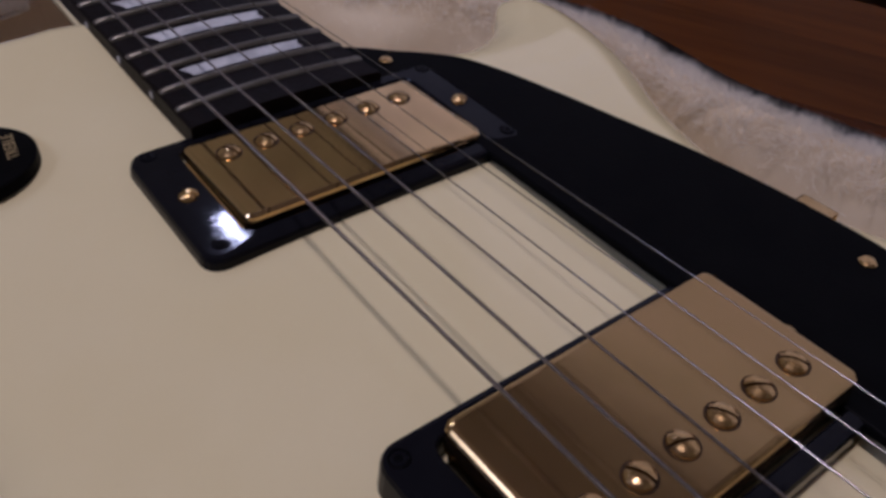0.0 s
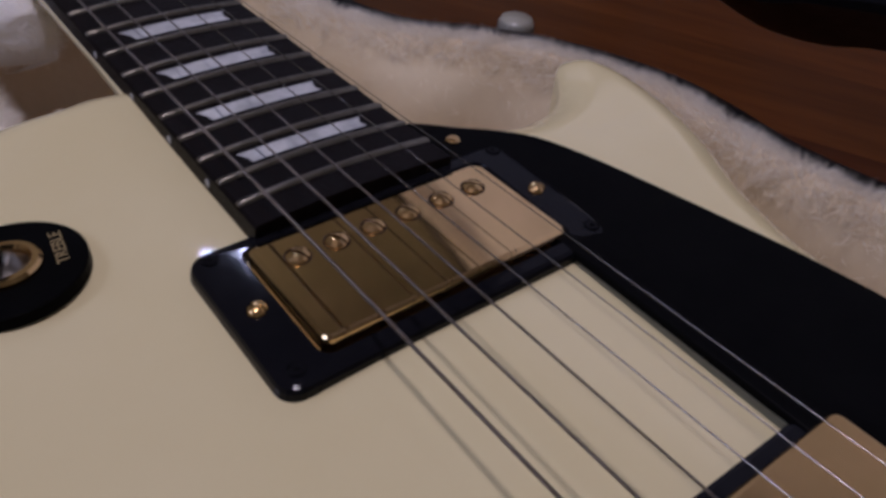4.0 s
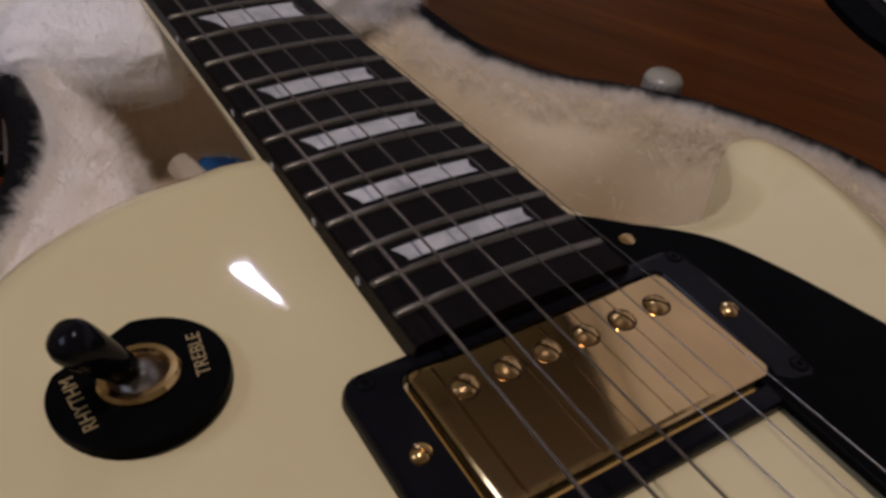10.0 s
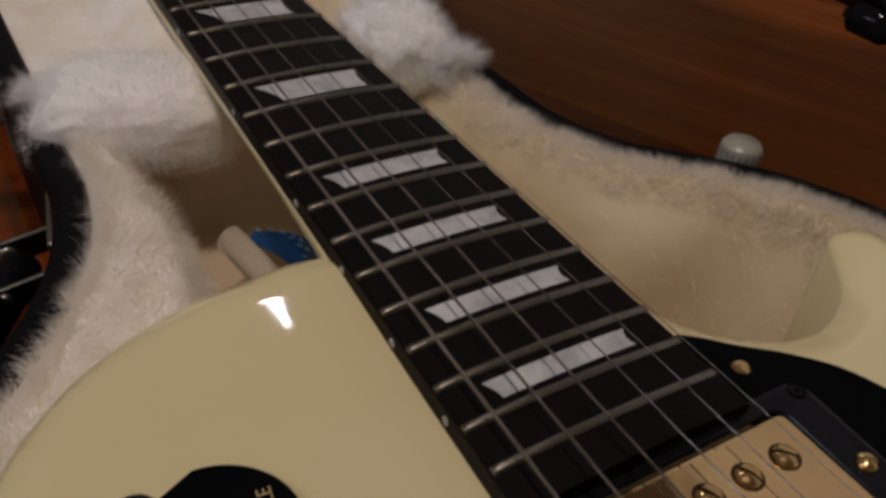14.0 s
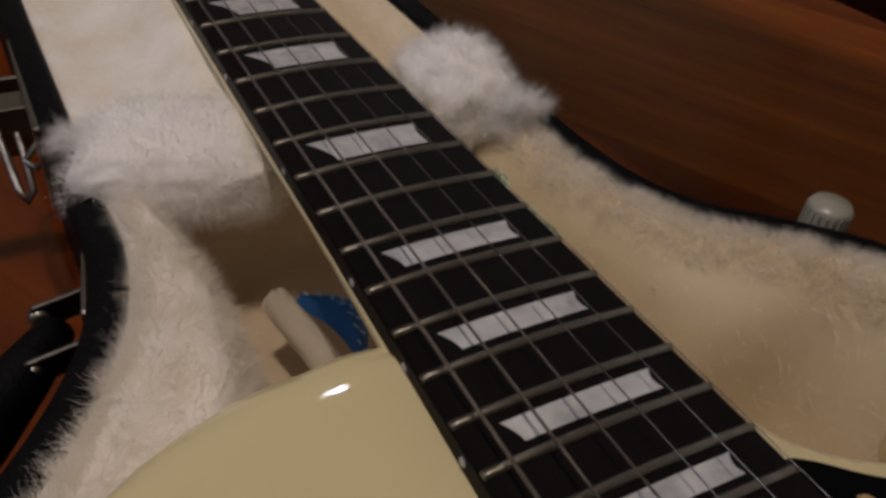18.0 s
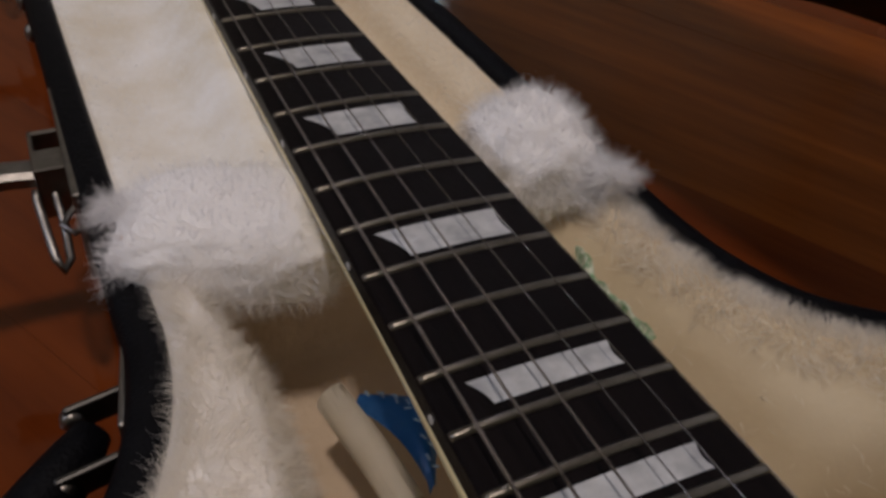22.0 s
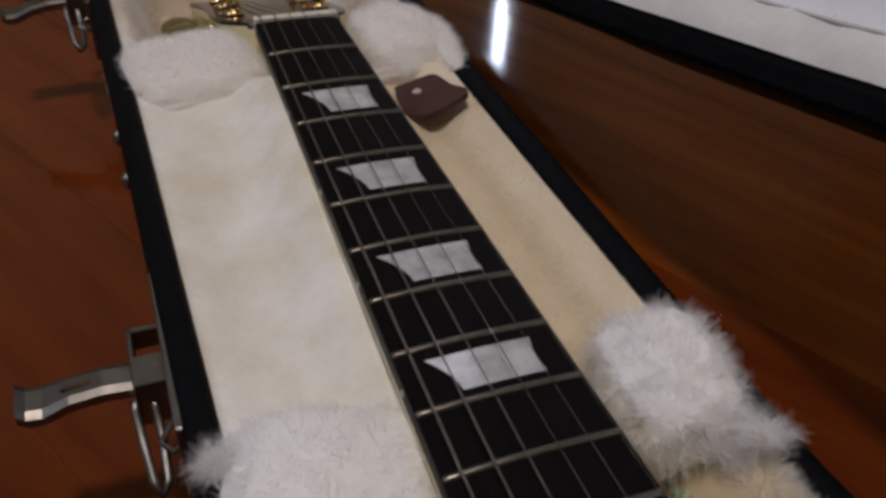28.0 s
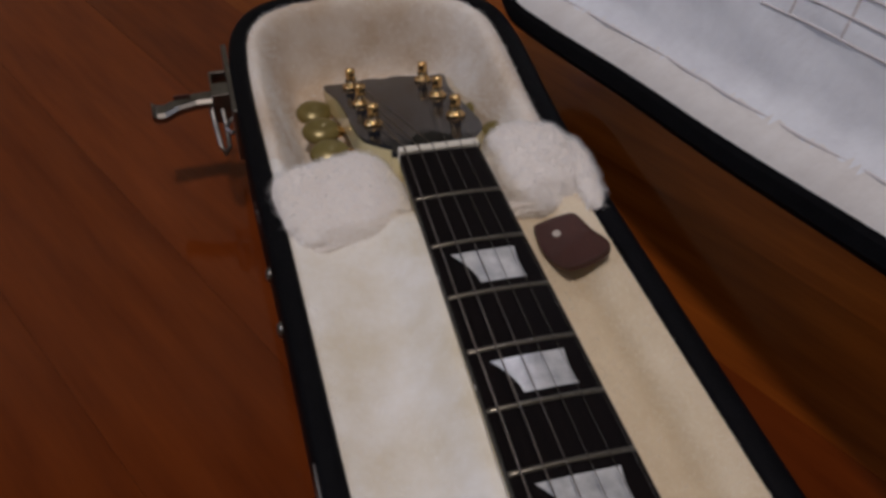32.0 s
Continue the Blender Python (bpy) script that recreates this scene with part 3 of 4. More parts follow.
# pickups
def slotted_head(r, h, m):
    """A domed screw head cut in two by its slot."""
    bm = bmesh.new()
    for side in (-1, 1):
        rows = []
        for k in range(5):
            e = k / 4 * math.pi / 2
            rr, z = r * math.cos(e) if k else r, h * math.sin(e)
            row = []
            for i in range(11):
                a = -math.pi / 2 + math.pi * i / 10
                row.append(bm.verts.new((side * (rr * math.cos(a) + 0.00035 if k < 4 else 0.00035 + 0.00001 * math.cos(a)), rr * math.sin(a) if k < 4 else 0.0002 * math.sin(a), z)))
            rows.append(row)
        low = [bm.verts.new((v.co.x, v.co.y, -0.0005)) for v in rows[0]]
        rows.insert(0, low)
        for a, b in zip(rows, rows[1:]):
            for i in range(10):
                bm.faces.new((a[i], a[i + 1], b[i + 1], b[i]))
        bm.faces.new([row[0] for row in rows] + [row[-1] for row in reversed(rows)])
    bmesh.ops.transform(bm, matrix=m, verts=bm.verts)
    return bm


def pickup(yc, pole_y, pole_gap, cover_z, ring_h, tilt, body_z, name, side_tilt=0.0, cover_x=(-0.0345, 0.0345), cover_y=(-0.0173, 0.0185), pole_x=0.0, screws=(-0.0415, 0.0415, -0.0198, 0.0198), heights=(-0.0392, 0.0392, 0.0), plating=None, flange=0.0):
    ring_poly = round_rect(-0.0450, 0.0450, yc - 0.0222, yc + 0.0236, 0.0048)
    hole = round_rect(cover_x[0] - 0.0009, cover_x[1] + 0.0009, yc + cover_y[0] - 0.0009, yc + cover_y[1] + 0.0009, 0.003)
    pk = part(name, box(cover_x[0] + 0.001, cover_x[1] - 0.001, yc + cover_y[0] + 0.001, yc + cover_y[1] - 0.001, body_z - 0.002, cover_z - 0.004, 0.001), BLACK_PLASTIC, guitar, "humbucking pickup with a gold cover in a black ring")
    bm = bmesh.new()
    n = len(ring_poly)
    loops = []
    zt = body_z + ring_h

    def zz(y, z, x=0.0):
        return z + (y - yc) * tilt + side_tilt * x + flange * min(0.0, x + 0.030)
    for poly, z in ((ring_poly * [1.015, 1] + [0, 0], body_z - 0.002), (ring_poly, zt - 0.0012), (inset(ring_poly, 0.0004), zt - 0.0003), (inset(ring_poly, 0.0014), zt), (inset(hole, -0.0004), zt), (hole, zt - 0.0005), (hole, body_z - 0.003)):
        loops.append([bm.verts.new((float(x), float(y), zz(y, z, x))) for x, y in poly])
    for a, b in zip(loops, loops[1:]):
        for i in range(n):
            bm.faces.new((a[i], a[(i + 1) % n], b[(i + 1) % n], b[i]))
    ring = part("mounting_ring", bm, BLACK_PLASTIC, pk, "glossy black plastic mounting ring")
    for x in screws[:2]:
        for dy in screws[2:]:
            at = pose(x, yc + dy, zz(yc + dy, zt, x))
            sc = part("ring_screw", lathe([(0.0016, -0.001), (0.0016, 0.0), (0.0013, 0.0002), (0.0009, 0.0002), (0.0005, -0.0002), (0, -0.0002)], 16, at), BLACK_PLASTIC, ring, "small black cross-head screw")
            part("screw_rim", lathe([(0.0021, -0.0006), (0.0021, 0.00010), (0.0018, 0.00016), (0.0017, 0.00004)], 18, at), BLACK_GUARD, sc)
    for x in heights[:2]:
        at = pose(x, yc + heights[2], zz(yc + heights[2], zt, x))
        part("height_screw", slotted_head(0.0022, 0.0014, at @ pose(0, 0, 0, 0, 0, 35)), BRASS, ring, "gold height screw", smooth=True)
    # cover
    bm = bmesh.new()
    cp = round_rect(cover_x[0], cover_x[1], yc + cover_y[0], yc + cover_y[1], 0.0024)
    loops = []
    for d, z in ((0, cover_z - 0.006), (0, cover_z - 0.0014), (0.0002, cover_z - 0.0006), (0.0007, cover_z - 0.00015), (0.0014, cover_z)):
        q = inset(cp, d)
        loops.append([bm.verts.new((float(x), float(y), z)) for x, y in q])
    for a, b in zip(loops, loops[1:]):
        for i in range(len(cp)):
            bm.faces.new((a[i], a[(i + 1) % len(cp)], b[(i + 1) % len(cp)], b[i]))
    bm.faces.new(loops[-1])
    cover = part("cover", bm, plating or GOLD, pk, "dull coppery gold cover" if plating else "polished worn gold cover")
    rng = random.Random(name)
    for i in range(6):
        x = pole_x + (i - 2.5) * pole_gap
        # flat dark disc paints the shade of the recess round each screw
        part("recess_disc", lathe([(0.0032, 0.0), (0.0032, 0.00012), (0, 0.00012)], 20, pose(x, pole_y, cover_z)), mat("recess_shadow", (0.05, 0.03, 0.015), 0.5, 0.8) if "recess_shadow" not in bpy.data.materials else bpy.data.materials["recess_shadow"], cover)
        ps = part("pole_screw", slotted_head(0.0027, 0.0013, pose(x, pole_y, cover_z + 0.0001, 0, 0, rng.uniform(20, 70))), BRASS, cover, "gold slotted pole screw", smooth=False)
    return pk


pickup(0.1455, 0.1549, 0.00997, -0.0030, 0.0045, 0.034, -0.0090, "neck_pickup", 0.010, (-0.0328, 0.0343), (-0.0165, 0.0181), 0.0007,
       (-0.0398, 0.0418, -0.0170, 0.0205), (-0.0385, 0.0403, 0.0014), flange=0.055)
pickup(0.0410, 0.0330, 0.0104, 0.0003, 0.0070, 0.0, -0.0128, "bridge_pickup", -0.012, plating=GOLD_DULL)

# pickguard
GUARD = spline([(.0287, .166), (.0289, .180), (.0300, .1905), (.0350, .1885), (.042, .1820), (.050, .1755), (.0580, .1665), (.0632, .154), (.0672, .140), (.0722, .119), (.0785, .090),
                (.0820, .060), (.0815, .030), (.073, .002), (.055, -.018), (.036, -.024), (.0310, -.016), (.0312, .020), (.0312, .066), (.0310, .120), (.0300, .145)], 6)
bm = plate(GUARD, -0.0062, -0.0042, 0.0006)
for v in bm.verts:
    v.co.z -= 0.012 * max(0, 0.17 - v.co.y)
guard = part("pickguard", bm, BLACK_GUARD, guitar, "matt black pickguard")
for gx, gy in ((0.0366, 0.1766), (0.0736, 0.0433)):
    bm = lathe([(0.0021, 0), (0.0021, 0.0004), (0.0016, 0.0008), (0, 0.0010)], 14, pose(gx, gy, -0.0042 - 0.012 * max(0, 0.17 - gy)))
    add_box(bm, -0.0012, 0.0012, -0.0002, 0.0002, 0.0008, 0.00105, 0, pose(gx, gy, -0.0042 - 0.012 * max(0, 0.17 - gy), 0, 0, 30))
    part("guard_screw", bm, BRASS, guard, "small gold screw")
part("guard_bracket", box(0.0795, 0.0875, 0.058, 0.068, -0.0125, -0.0068, 0.0006), BRASS, guard, "gold side bracket")

# selector switch
SX, SY = -0.0764, 0.1885
dsw = float(edge_distance(np.array([[SX, SY]]), BODY)[0])
SZ = body_top(SX, SY, dsw) + 0.0006
sw_m = pose(SX, SY, SZ, -3, -3, 0)
switch = part("selector_switch", lathe([(0.0172, -0.002), (0.0172, 0.0009), (0.0168, 0.0012), (0, 0.0012)], 48, sw_m), BLACK_GUARD, guitar, "black round switch plate")
part("collar_nut", lathe([(0.0080, 0.0012), (0.0080, 0.0022), (0.0074, 0.0030), (0.0060, 0.0031), (0.0054, 0.0022), (0.0054, 0.0006)], 28, sw_m), BRASS, switch, "gold knurled collar", smooth=False)
part("switch_barrel", lathe([(0.0054, 0.0008), (0.0054, 0.0012), (0.0036, 0.0016), (0.0030, 0.0034), (0.0018, 0.0040), (0, 0.0041)], 20, sw_m), STEEL, switch, "steel switch barrel", smooth=True)
tip_m = sw_m @ pose(0, 0, 0.0012, 6, -30, 0)
part("lever", lathe([(0.0015, 0.0), (0.0015, 0.004)], 12, tip_m), STEEL, switch, "steel lever")
part("switch_tip", lathe([(0.0030, 0.0035), (0.0033, 0.005), (0.0041, 0.0135), (0.0044, 0.0165), (0.0043, 0.0185), (0.0034, 0.0202), (0.0016, 0.0209), (0, 0.0210)], 24, tip_m), BLACK_PLASTIC, switch, "glossy black switch tip", smooth=True)


def lettering(name, words, size, m, material, parent, label=""):
    cu = bpy.data.curves.new(name, "FONT")
    cu.body, cu.size, cu.align_x, cu.align_y, cu.extrude = words, size, "CENTER", "CENTER", 0.00004
    tmp = new("tmp_text", cu)
    bpy.context.view_layer.update()
    me = bpy.data.meshes.new_from_object(tmp)
    bpy.data.objects.remove(tmp)
    me.transform(m)
    return link_mesh(name, me, material, parent, label)


lettering("treble_lettering", "TREBLE", 0.0039, sw_m @ pose(0.0117, 0.0002, 0.00128, 0, 0, 83), GOLD_INK, switch, "gold word TREBLE")
lettering("rhythm_lettering", "RHYTHM", 0.0039, sw_m @ pose(-0.0114, -0.0008, 0.00128, 0, 0, 95), GOLD_INK, switch, "gold word RHYTHM")

# bridge and tailpiece that hold the strings
bm = box(-0.041, 0.041, -0.008, 0.006, -0.006, 0.0025, 0.0015)
bridge = part("bridge", bm, BRASS, guitar, "gold bridge with six saddles")
for i in range(6):
    x, y, z = string_at(i, 0)
    part("saddle", box(x - 0.003, x + 0.003, -0.004, 0.003, 0.0015, z - 0.0004, 0.0004), BRASS, bridge)
for sx in (-1, 1):
    part("bridge_post", lathe([(0.004, -0.028), (0.004, -0.006)], 14, pose(sx * 0.037, -0.001, 0)), BRASS, bridge)
tail = part("tailpiece", box(-0.046, 0.046, -0.052, -0.038, -0.010, 0.0005, 0.004), BRASS, guitar, "gold stop tailpiece")
for sx in (-1, 1):
    part("tail_stud", lathe([(0.006, -0.030), (0.006, -0.004), (0.008, -0.003), (0.008, 0.001), (0, 0.002)], 16, pose(sx * 0.041, -0.045, 0)), BRASS, tail)

# ---------------------------------------------------------------- case
RIM = 0.076
case = thing("guitar_case", "open black shaped guitar case with white plush lining on floor", "guitar case", m=pose(0, 0, 0))
OUTER = spline([(-.0800, .355), (-.0790, .336), (-.0815, .316), (-.088, .297), (-.101, .276), (-.120, .253), (-.137, .225), (-.144, .190), (-.142, .150), (-.136, .11), (-.138, .07), (-.150, .03),
                (-.175, -.02), (-.196, -.12), (-.180, -.17), (-.14, -.212), (.0, -.229), (.14, -.212), (.185, -.17), (.208, -.05),
                (.203, .02), (.192, .07), (.179, .115), (.173, .145), (.174, .175), (.172, .198), (.163, .223), (.147, .250), (.126, .272), (.106, .289), (.0955, .308), (.0905, .330), (.0880, .37),
                (.0815, .52), (.0785, .60), (.0780, .67), (.0815, .75), (.077, .785), (.060, .808), (.03, .820), (-.01, .824), (-.05, .820),
                (-.078, .806), (-.092, .780), (-.0955, .74), (-.0945, .69), (-.0895, .59), (-.0855, .49), (-.0815, .39)], 5)[::-1]
if np.sum(OUTER[:, 0] * np.roll(OUTER[:, 1], -1) - np.roll(OUTER[:, 0], -1) * OUTER[:, 1]) < 0:
    OUTER = OUTER[::-1]
RIM_W = (0.0095 + 0.0020 * smooth(0.5 + OUTER[:, 0] / 0.06))[:, None]  # the rim is wider on the hinge side
INNER = inset(OUTER, RIM_W)


def ring_shell(rows):
    bm = bmesh.new()
    n = len(OUTER)
    loops = [[bm.verts.new((float(x), float(y), z)) for x, y in inset(OUTER, d)] for d, z in rows]
    for a, b in zip(loops, loops[1:]):
        for i in range(n):
            bm.faces.new((a[i], a[(i + 1) % n], b[(i + 1) % n], b[i]))
    return bm, loops


bm, loops = ring_shell([(0.004, 0.003), (0.0, 0.008), (0.0, 0.060)])
bm.faces.new(loops[0][::-1])
part("shell", bm, CASE_BLACK, case, "black vinyl covered shell", smooth=False)
bm, loops = ring_shell([(-0.0012, 0.058), (-0.0012, RIM - 0.003), (0.0004, RIM - 0.0006), (0.002, RIM), (RIM_W - 0.0020, RIM), (RIM_W - 0.0004, RIM - 0.001), (RIM_W + 0.0001, RIM - 0.004), (RIM_W + 0.0001, 0.05)])
part("rim_trim", bm, CASE_BLACK, case, "black rim trim", smooth=True)


def half_width_at(y):
    return (0.0412 + (0.0561 - 0.0412) * (SCALE - y) / 0.4522) / 2


# lining as one padded sheet
pts, faces, n_edge = sheet(INNER, 0.0042)
dist = edge_distance(pts, INNER)
dist[:n_edge] = 0
X, Y = pts[:, 0], pts[:, 1]
neck_zone = smooth((Y - 0.360 - 0.030 * smooth(X / 0.02)) / (0.012 + 0.012 * smooth(X / 0.02))) * smooth((0.652 - Y) / 0.02)
head_zone = smooth((Y - 0.645) / 0.02)
body_zone = smooth((0.25 - Y) / 0.02)
floor_z = 0.022 + 0.004 * smooth((Y - 0.23) / 0.03) * (1 - neck_zone) + (0.0485 - 0.0060 * smooth(X / 0.02)) * neck_zone
beside = half_width_at(Y)
floor_z = floor_z + 0.0125 * neck_zone * smooth((X + beside + 0.022) / 0.020) * smooth((0.61 - Y) / 0.03) * (X < 0.0)
left_wall = smooth(-X / 0.02) * (1 - body_zone) * (1 - neck_zone) * (1 - head_zone)
pad_w = 0.036 + 0.020 * smooth(X / 0.05) * (1 - body_zone)
pad_w = pad_w * (1 - neck_zone) + 0.014 * neck_zone
pad_w = pad_w * (1 - head_zone) + 0.024 * head_zone
pad_w = pad_w * (1 - body_zone) + 0.034 * body_zone
lump = np.array([noise.fractal(Vector((float(x) * 22, float(y) * 22, 0.3)), 1.0, 2.0, 3) for x, y in pts])
ripple = np.array([noise.fractal(Vector((float(x) * 50, float(y) * 42, 2.3)), 1.0, 2.0, 2) for x, y in pts])
wall_top = RIM - 0.0025 + 0.0045 * np.sin(np.clip(dist / 0.016, 0, 1) * math.pi) * (1 - neck_zone)
bolster_w = np.interp(Y, [0.24, 0.272, 0.291, 0.301, 0.313, 0.324, 0.340, 0.357, 0.370], [0.041, 0.036, 0.0300, 0.0275, 0.0255, 0.0225, 0.0185, 0.0145, 0.011])
fall = smooth((dist - 0.003 - 0.006 * smooth(X / 0.05)) / pad_w) * (1 - left_wall) + smooth((dist - bolster_w + 0.007) / 0.012) * left_wall
Z = wall_top + (floor_z - wall_top) * fall + (0.0035 * lump * (1 - 0.6 * neck_zone) * (1 - 0.7 * smooth(X / 0.03)) + 0.0012 * ripple * neck_zone) * smooth(dist / 0.01)
Z = Z - 0.010 * np.exp(-(((X - 0.090) / 0.026) ** 2 + ((Y - 0.196) / 0.022) ** 2))
lining_v = np.stack([X, Y, Z], 1)
lining_f = [tuple(f) for f in faces]
mid_x = np.array([X[list(f)].mean() for f in lining_f])
mid_y = np.array([Y[list(f)].mean() for f in lining_f])
mid_fall = np.array([fall[list(f)].mean() for f in lining_f])
bolster = (mid_x < 0) & (mid_y < 0.375) & (mid_fall < 0.80)
head_pocket = ~bolster & (mid_y > 0.650)
pale = ~bolster & ~head_pocket & ((mid_y > 0.645) | ((mid_x < 0) & (mid_y > 0.380)))
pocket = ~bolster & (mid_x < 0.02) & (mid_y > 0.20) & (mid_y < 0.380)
right_flat = ~bolster & ~pale & ~head_pocket & ~pocket & (mid_y > 0.400)
tan = ~bolster & ~pale & ~head_pocket & ~pocket & ~right_flat


def lining_piece(name, which, material, parent, label):
    """One panel of the lining, with its own points."""
    chosen = [lining_f[i] for i in np.flatnonzero(which)]
    used = sorted({i for f in chosen for i in f})
    at = {v: k for k, v in enumerate(used)}
    vs, fs = lining_v[used], [tuple(at[i] for i in f) for f in chosen]
    return mesh_from(name, vs, fs, material, parent, label), vs, fs


lining, tan_v, tan_f = lining_piece("lining", tan, FUR, case, "cream plush lining")
bolster_ob, bolster_v, bolster_f = lining_piece("bolster", bolster, BOLSTER_FUR, lining, "white plush side bolster")
pocket_ob, pocket_v, pocket_f = lining_piece("pocket_lining", pocket, POCKET_SHADED, lining, "tan plush of the neck pocket, darkened for its shade")
right_flat_ob, right_flat_v, right_flat_f = lining_piece("flat_panel", right_flat, TAN_PLUSH, lining, "tan flat plush panel")
head_ob, head_v, head_f = lining_piece("head_pocket", head_pocket, HEAD_PLUSH, lining, "off-white plush of the head pocket, mottled with tan")
pale_ob, pale_v, pale_f = lining_piece("flat_panel", pale, NECK_PLUSH, lining, "off-white flat plush panel")


def not_under_guitar(c):
    b = inset(BODY, 0.012)
    k = 1.0 - inside(c[:, :2], b)
    k *= 1.0 - ((np.abs(c[:, 0]) < 0.020) & (c[:, 1] > 0.2) & (c[:, 1] < 0.62))
    near = c[:, 1] > 0.0
    neckz = (c[:, 1] > 0.36) & (c[:, 1] < 0.64)
    return k * near * np.where(neckz, 0.10, 1.0) + 0.0


def pile_length(p):
    nz = smooth((p[:, 1] - 0.345) / 0.02) * smooth((0.66 - p[:, 1]) / 0.02)
    edge = smooth(edge_distance(p[:, :2], INNER) / 0.009)
    head = p[:, 1] > 0.6
    return np.where(head, 0.0026, 0.0048 + 0.0016 * edge) * (1 - nz) + 0.0016 * nz


def fringe(c, fall=2.19, width=0.016):
    """Pile is thickest a few millimetres inside the rim."""
    d = edge_distance(c[:, :2], INNER)
    return smooth((d - 0.0015) / 0.0025) * (2.2 - fall * smooth((d - 0.003) / width))


def on_bank(c):
    """The visible bank beside the neck and the horn."""
    return not_under_guitar(c) * (c[:, 0] > 0.028) * (c[:, 1] > 0.07) * fringe(c) + 1e-9


fibres("plush_nap", tan_v, tan_f, 26000, pile_length, 0.00008, FUR_HAIR, lining, 3, lean=0.50, where=on_bank, clump=190.0)


def on_bolster(c):
    return not_under_guitar(c) * (c[:, 1] > 0.15) * fringe(c, 1.75, 0.008) + 1e-9


fibres("plush_nap", bolster_v, bolster_f, 24000, 0.0070, 0.00008, FUR_HAIR, bolster_ob, 4, lean=0.65, where=on_bolster, clump=170.0)
fibres("plush_nap", right_flat_v, right_flat_f, 20000, 0.0016, 0.00009, FUR_HAIR, right_flat_ob, 6, where=not_under_guitar)
fibres("plush_nap", head_v, head_f, 20000, pile_length, 0.00008, PAD_HAIR, head_ob, 7)
fibres("plush_nap", pale_v, pale_f, 16000, pile_length, 0.00009, PAD_HAIR, pale_ob, 5, where=not_under_guitar)


# fluffy pads that hold the neck
def pad(name, cx, cy, cz, sx, sy, sz, seed, square=0.62, hair=55000, hair_len=0.006, rough_form=0.13, label="fluffy white plush pad", parent=None, under=0.0, turn=0.0, fur=None):
    bm = bmesh.new()
    ct, st = math.cos(radians(turn)), math.sin(radians(turn))
    bmesh.ops.create_icosphere(bm, subdivisions=5, radius=1.0)
    for v in bm.verts:
        p = v.co.copy()
        q = Vector((math.copysign(abs(p.x) ** square, p.x), math.copysign(abs(p.y) ** square, p.y), math.copysign(abs(p.z) ** 0.75, p.z)))
        k = 1 + rough_form * noise.fractal(p * 2.1 + Vector((seed, 0, 0)), 1.0, 2.0, 4)
        v.co = Vector((cx + q.x * sx * k, cy + q.y * sy * k, cz + q.z * sz * k))
        if under and v.co.z < cz and p.y < 0:
            v.co.y += under * (cz - v.co.z) * min(1.0, -p.y * 2)
        dx, dy = v.co.x - cx, v.co.y - cy
        v.co.x, v.co.y = cx + dx * ct - dy * st, cy + dx * st + dy * ct
    vs = [tuple(v.co) for v in bm.verts]
    fs = [tuple(v.index for v in f.verts) for f in bm.faces]
    p = part(name, bm, fur or PAD_FUR, parent or case, label, smooth=True)
    if hair:
        fibres("plush_nap", vs, fs, hair, hair_len, 0.00008, PAD_HAIR, p, seed, lean=0.75, clump=330.0, where=lambda c: (c[:, 2] > cz - sz * 0.5) * 1.0)
    return p


left_pad = pad("neck_pad", -0.0450, 0.3725, 0.0680, 0.0320, 0.0240, 0.0195, 11, 0.46, under=1.0, hair=8500, hair_len=0.0062, rough_form=0.07, turn=-16)
right_pad = pad("neck_pad", 0.0570, 0.3755, 0.0730, 0.0210, 0.0250, 0.0230, 12, 0.80, under=0.7, hair=8500, hair_len=0.0065, rough_form=0.10, turn=-12)
for x, y, z, sx, sy, turn, seed, owner in ((-0.0735, 0.3885, 0.0770, 0.0050, 0.0022, -20, 21, left_pad), (-0.0735, 0.3640, 0.0745, 0.0045, 0.0025, 20, 22, left_pad), (-0.0270, 0.3590, 0.0700, 0.0060, 0.0050, -16, 25, left_pad),
                                           (0.0690, 0.3480, 0.0860, 0.0060, 0.0028, -40, 23, right_pad), (0.0640, 0.3530, 0.0770, 0.0070, 0.0060, -20, 24, right_pad)):
    pad("tuft", x, y, z, sx, sy, 0.0030, seed, 1.0, 1500, 0.0080, 0.3, "", owner, turn=turn)
part("ochre_thread", tube([(-0.0745, 0.3725, 0.0800), (-0.0735, 0.3710, 0.0812), (-0.0725, 0.3700, 0.0808)], [0.0006, 0.0011, 0.0005], 6), mat("ochre_thread", (0.55, 0.25, 0.06), 0.8), left_pad, "loose ochre thread", smooth=True)
# soft cushions under the head, each with a stitched fold along its near edge
for cx, cy, cz, sx, sy, sz, seed, square, turn in ((-0.0535, 0.6180, 0.0640, 0.0345, 0.0300, 0.0170, 13, 0.55, 13), (0.0515, 0.6270, 0.0640, 0.0245, 0.0330, 0.0190, 14, 0.72, -4)):
    cushion = pad("head_pad", cx, cy, cz, sx, sy, sz, seed, square, 15000, 0.0034, 0.05, "soft white plush cushion", turn=turn, fur=CUSHION_FUR)
    fx, fy = cx + sy * 0.86 * math.sin(radians(turn)), cy - sy * 0.86 * math.cos(radians(turn))
    pad("fold", fx, fy, 0.0655, sx * 0.93, 0.0055, 0.0070, seed + 20, 0.6, 3000, 0.0030, 0.12, "", cushion, turn=turn, fur=CUSHION_FUR)
pad("overhang", 0.0720, 0.6110, 0.0730, 0.0066, 0.0285, 0.0065, 36, 0.75, 4000, 0.0040, 0.12, "", cushion, turn=-5, fur=CUSHION_FUR)

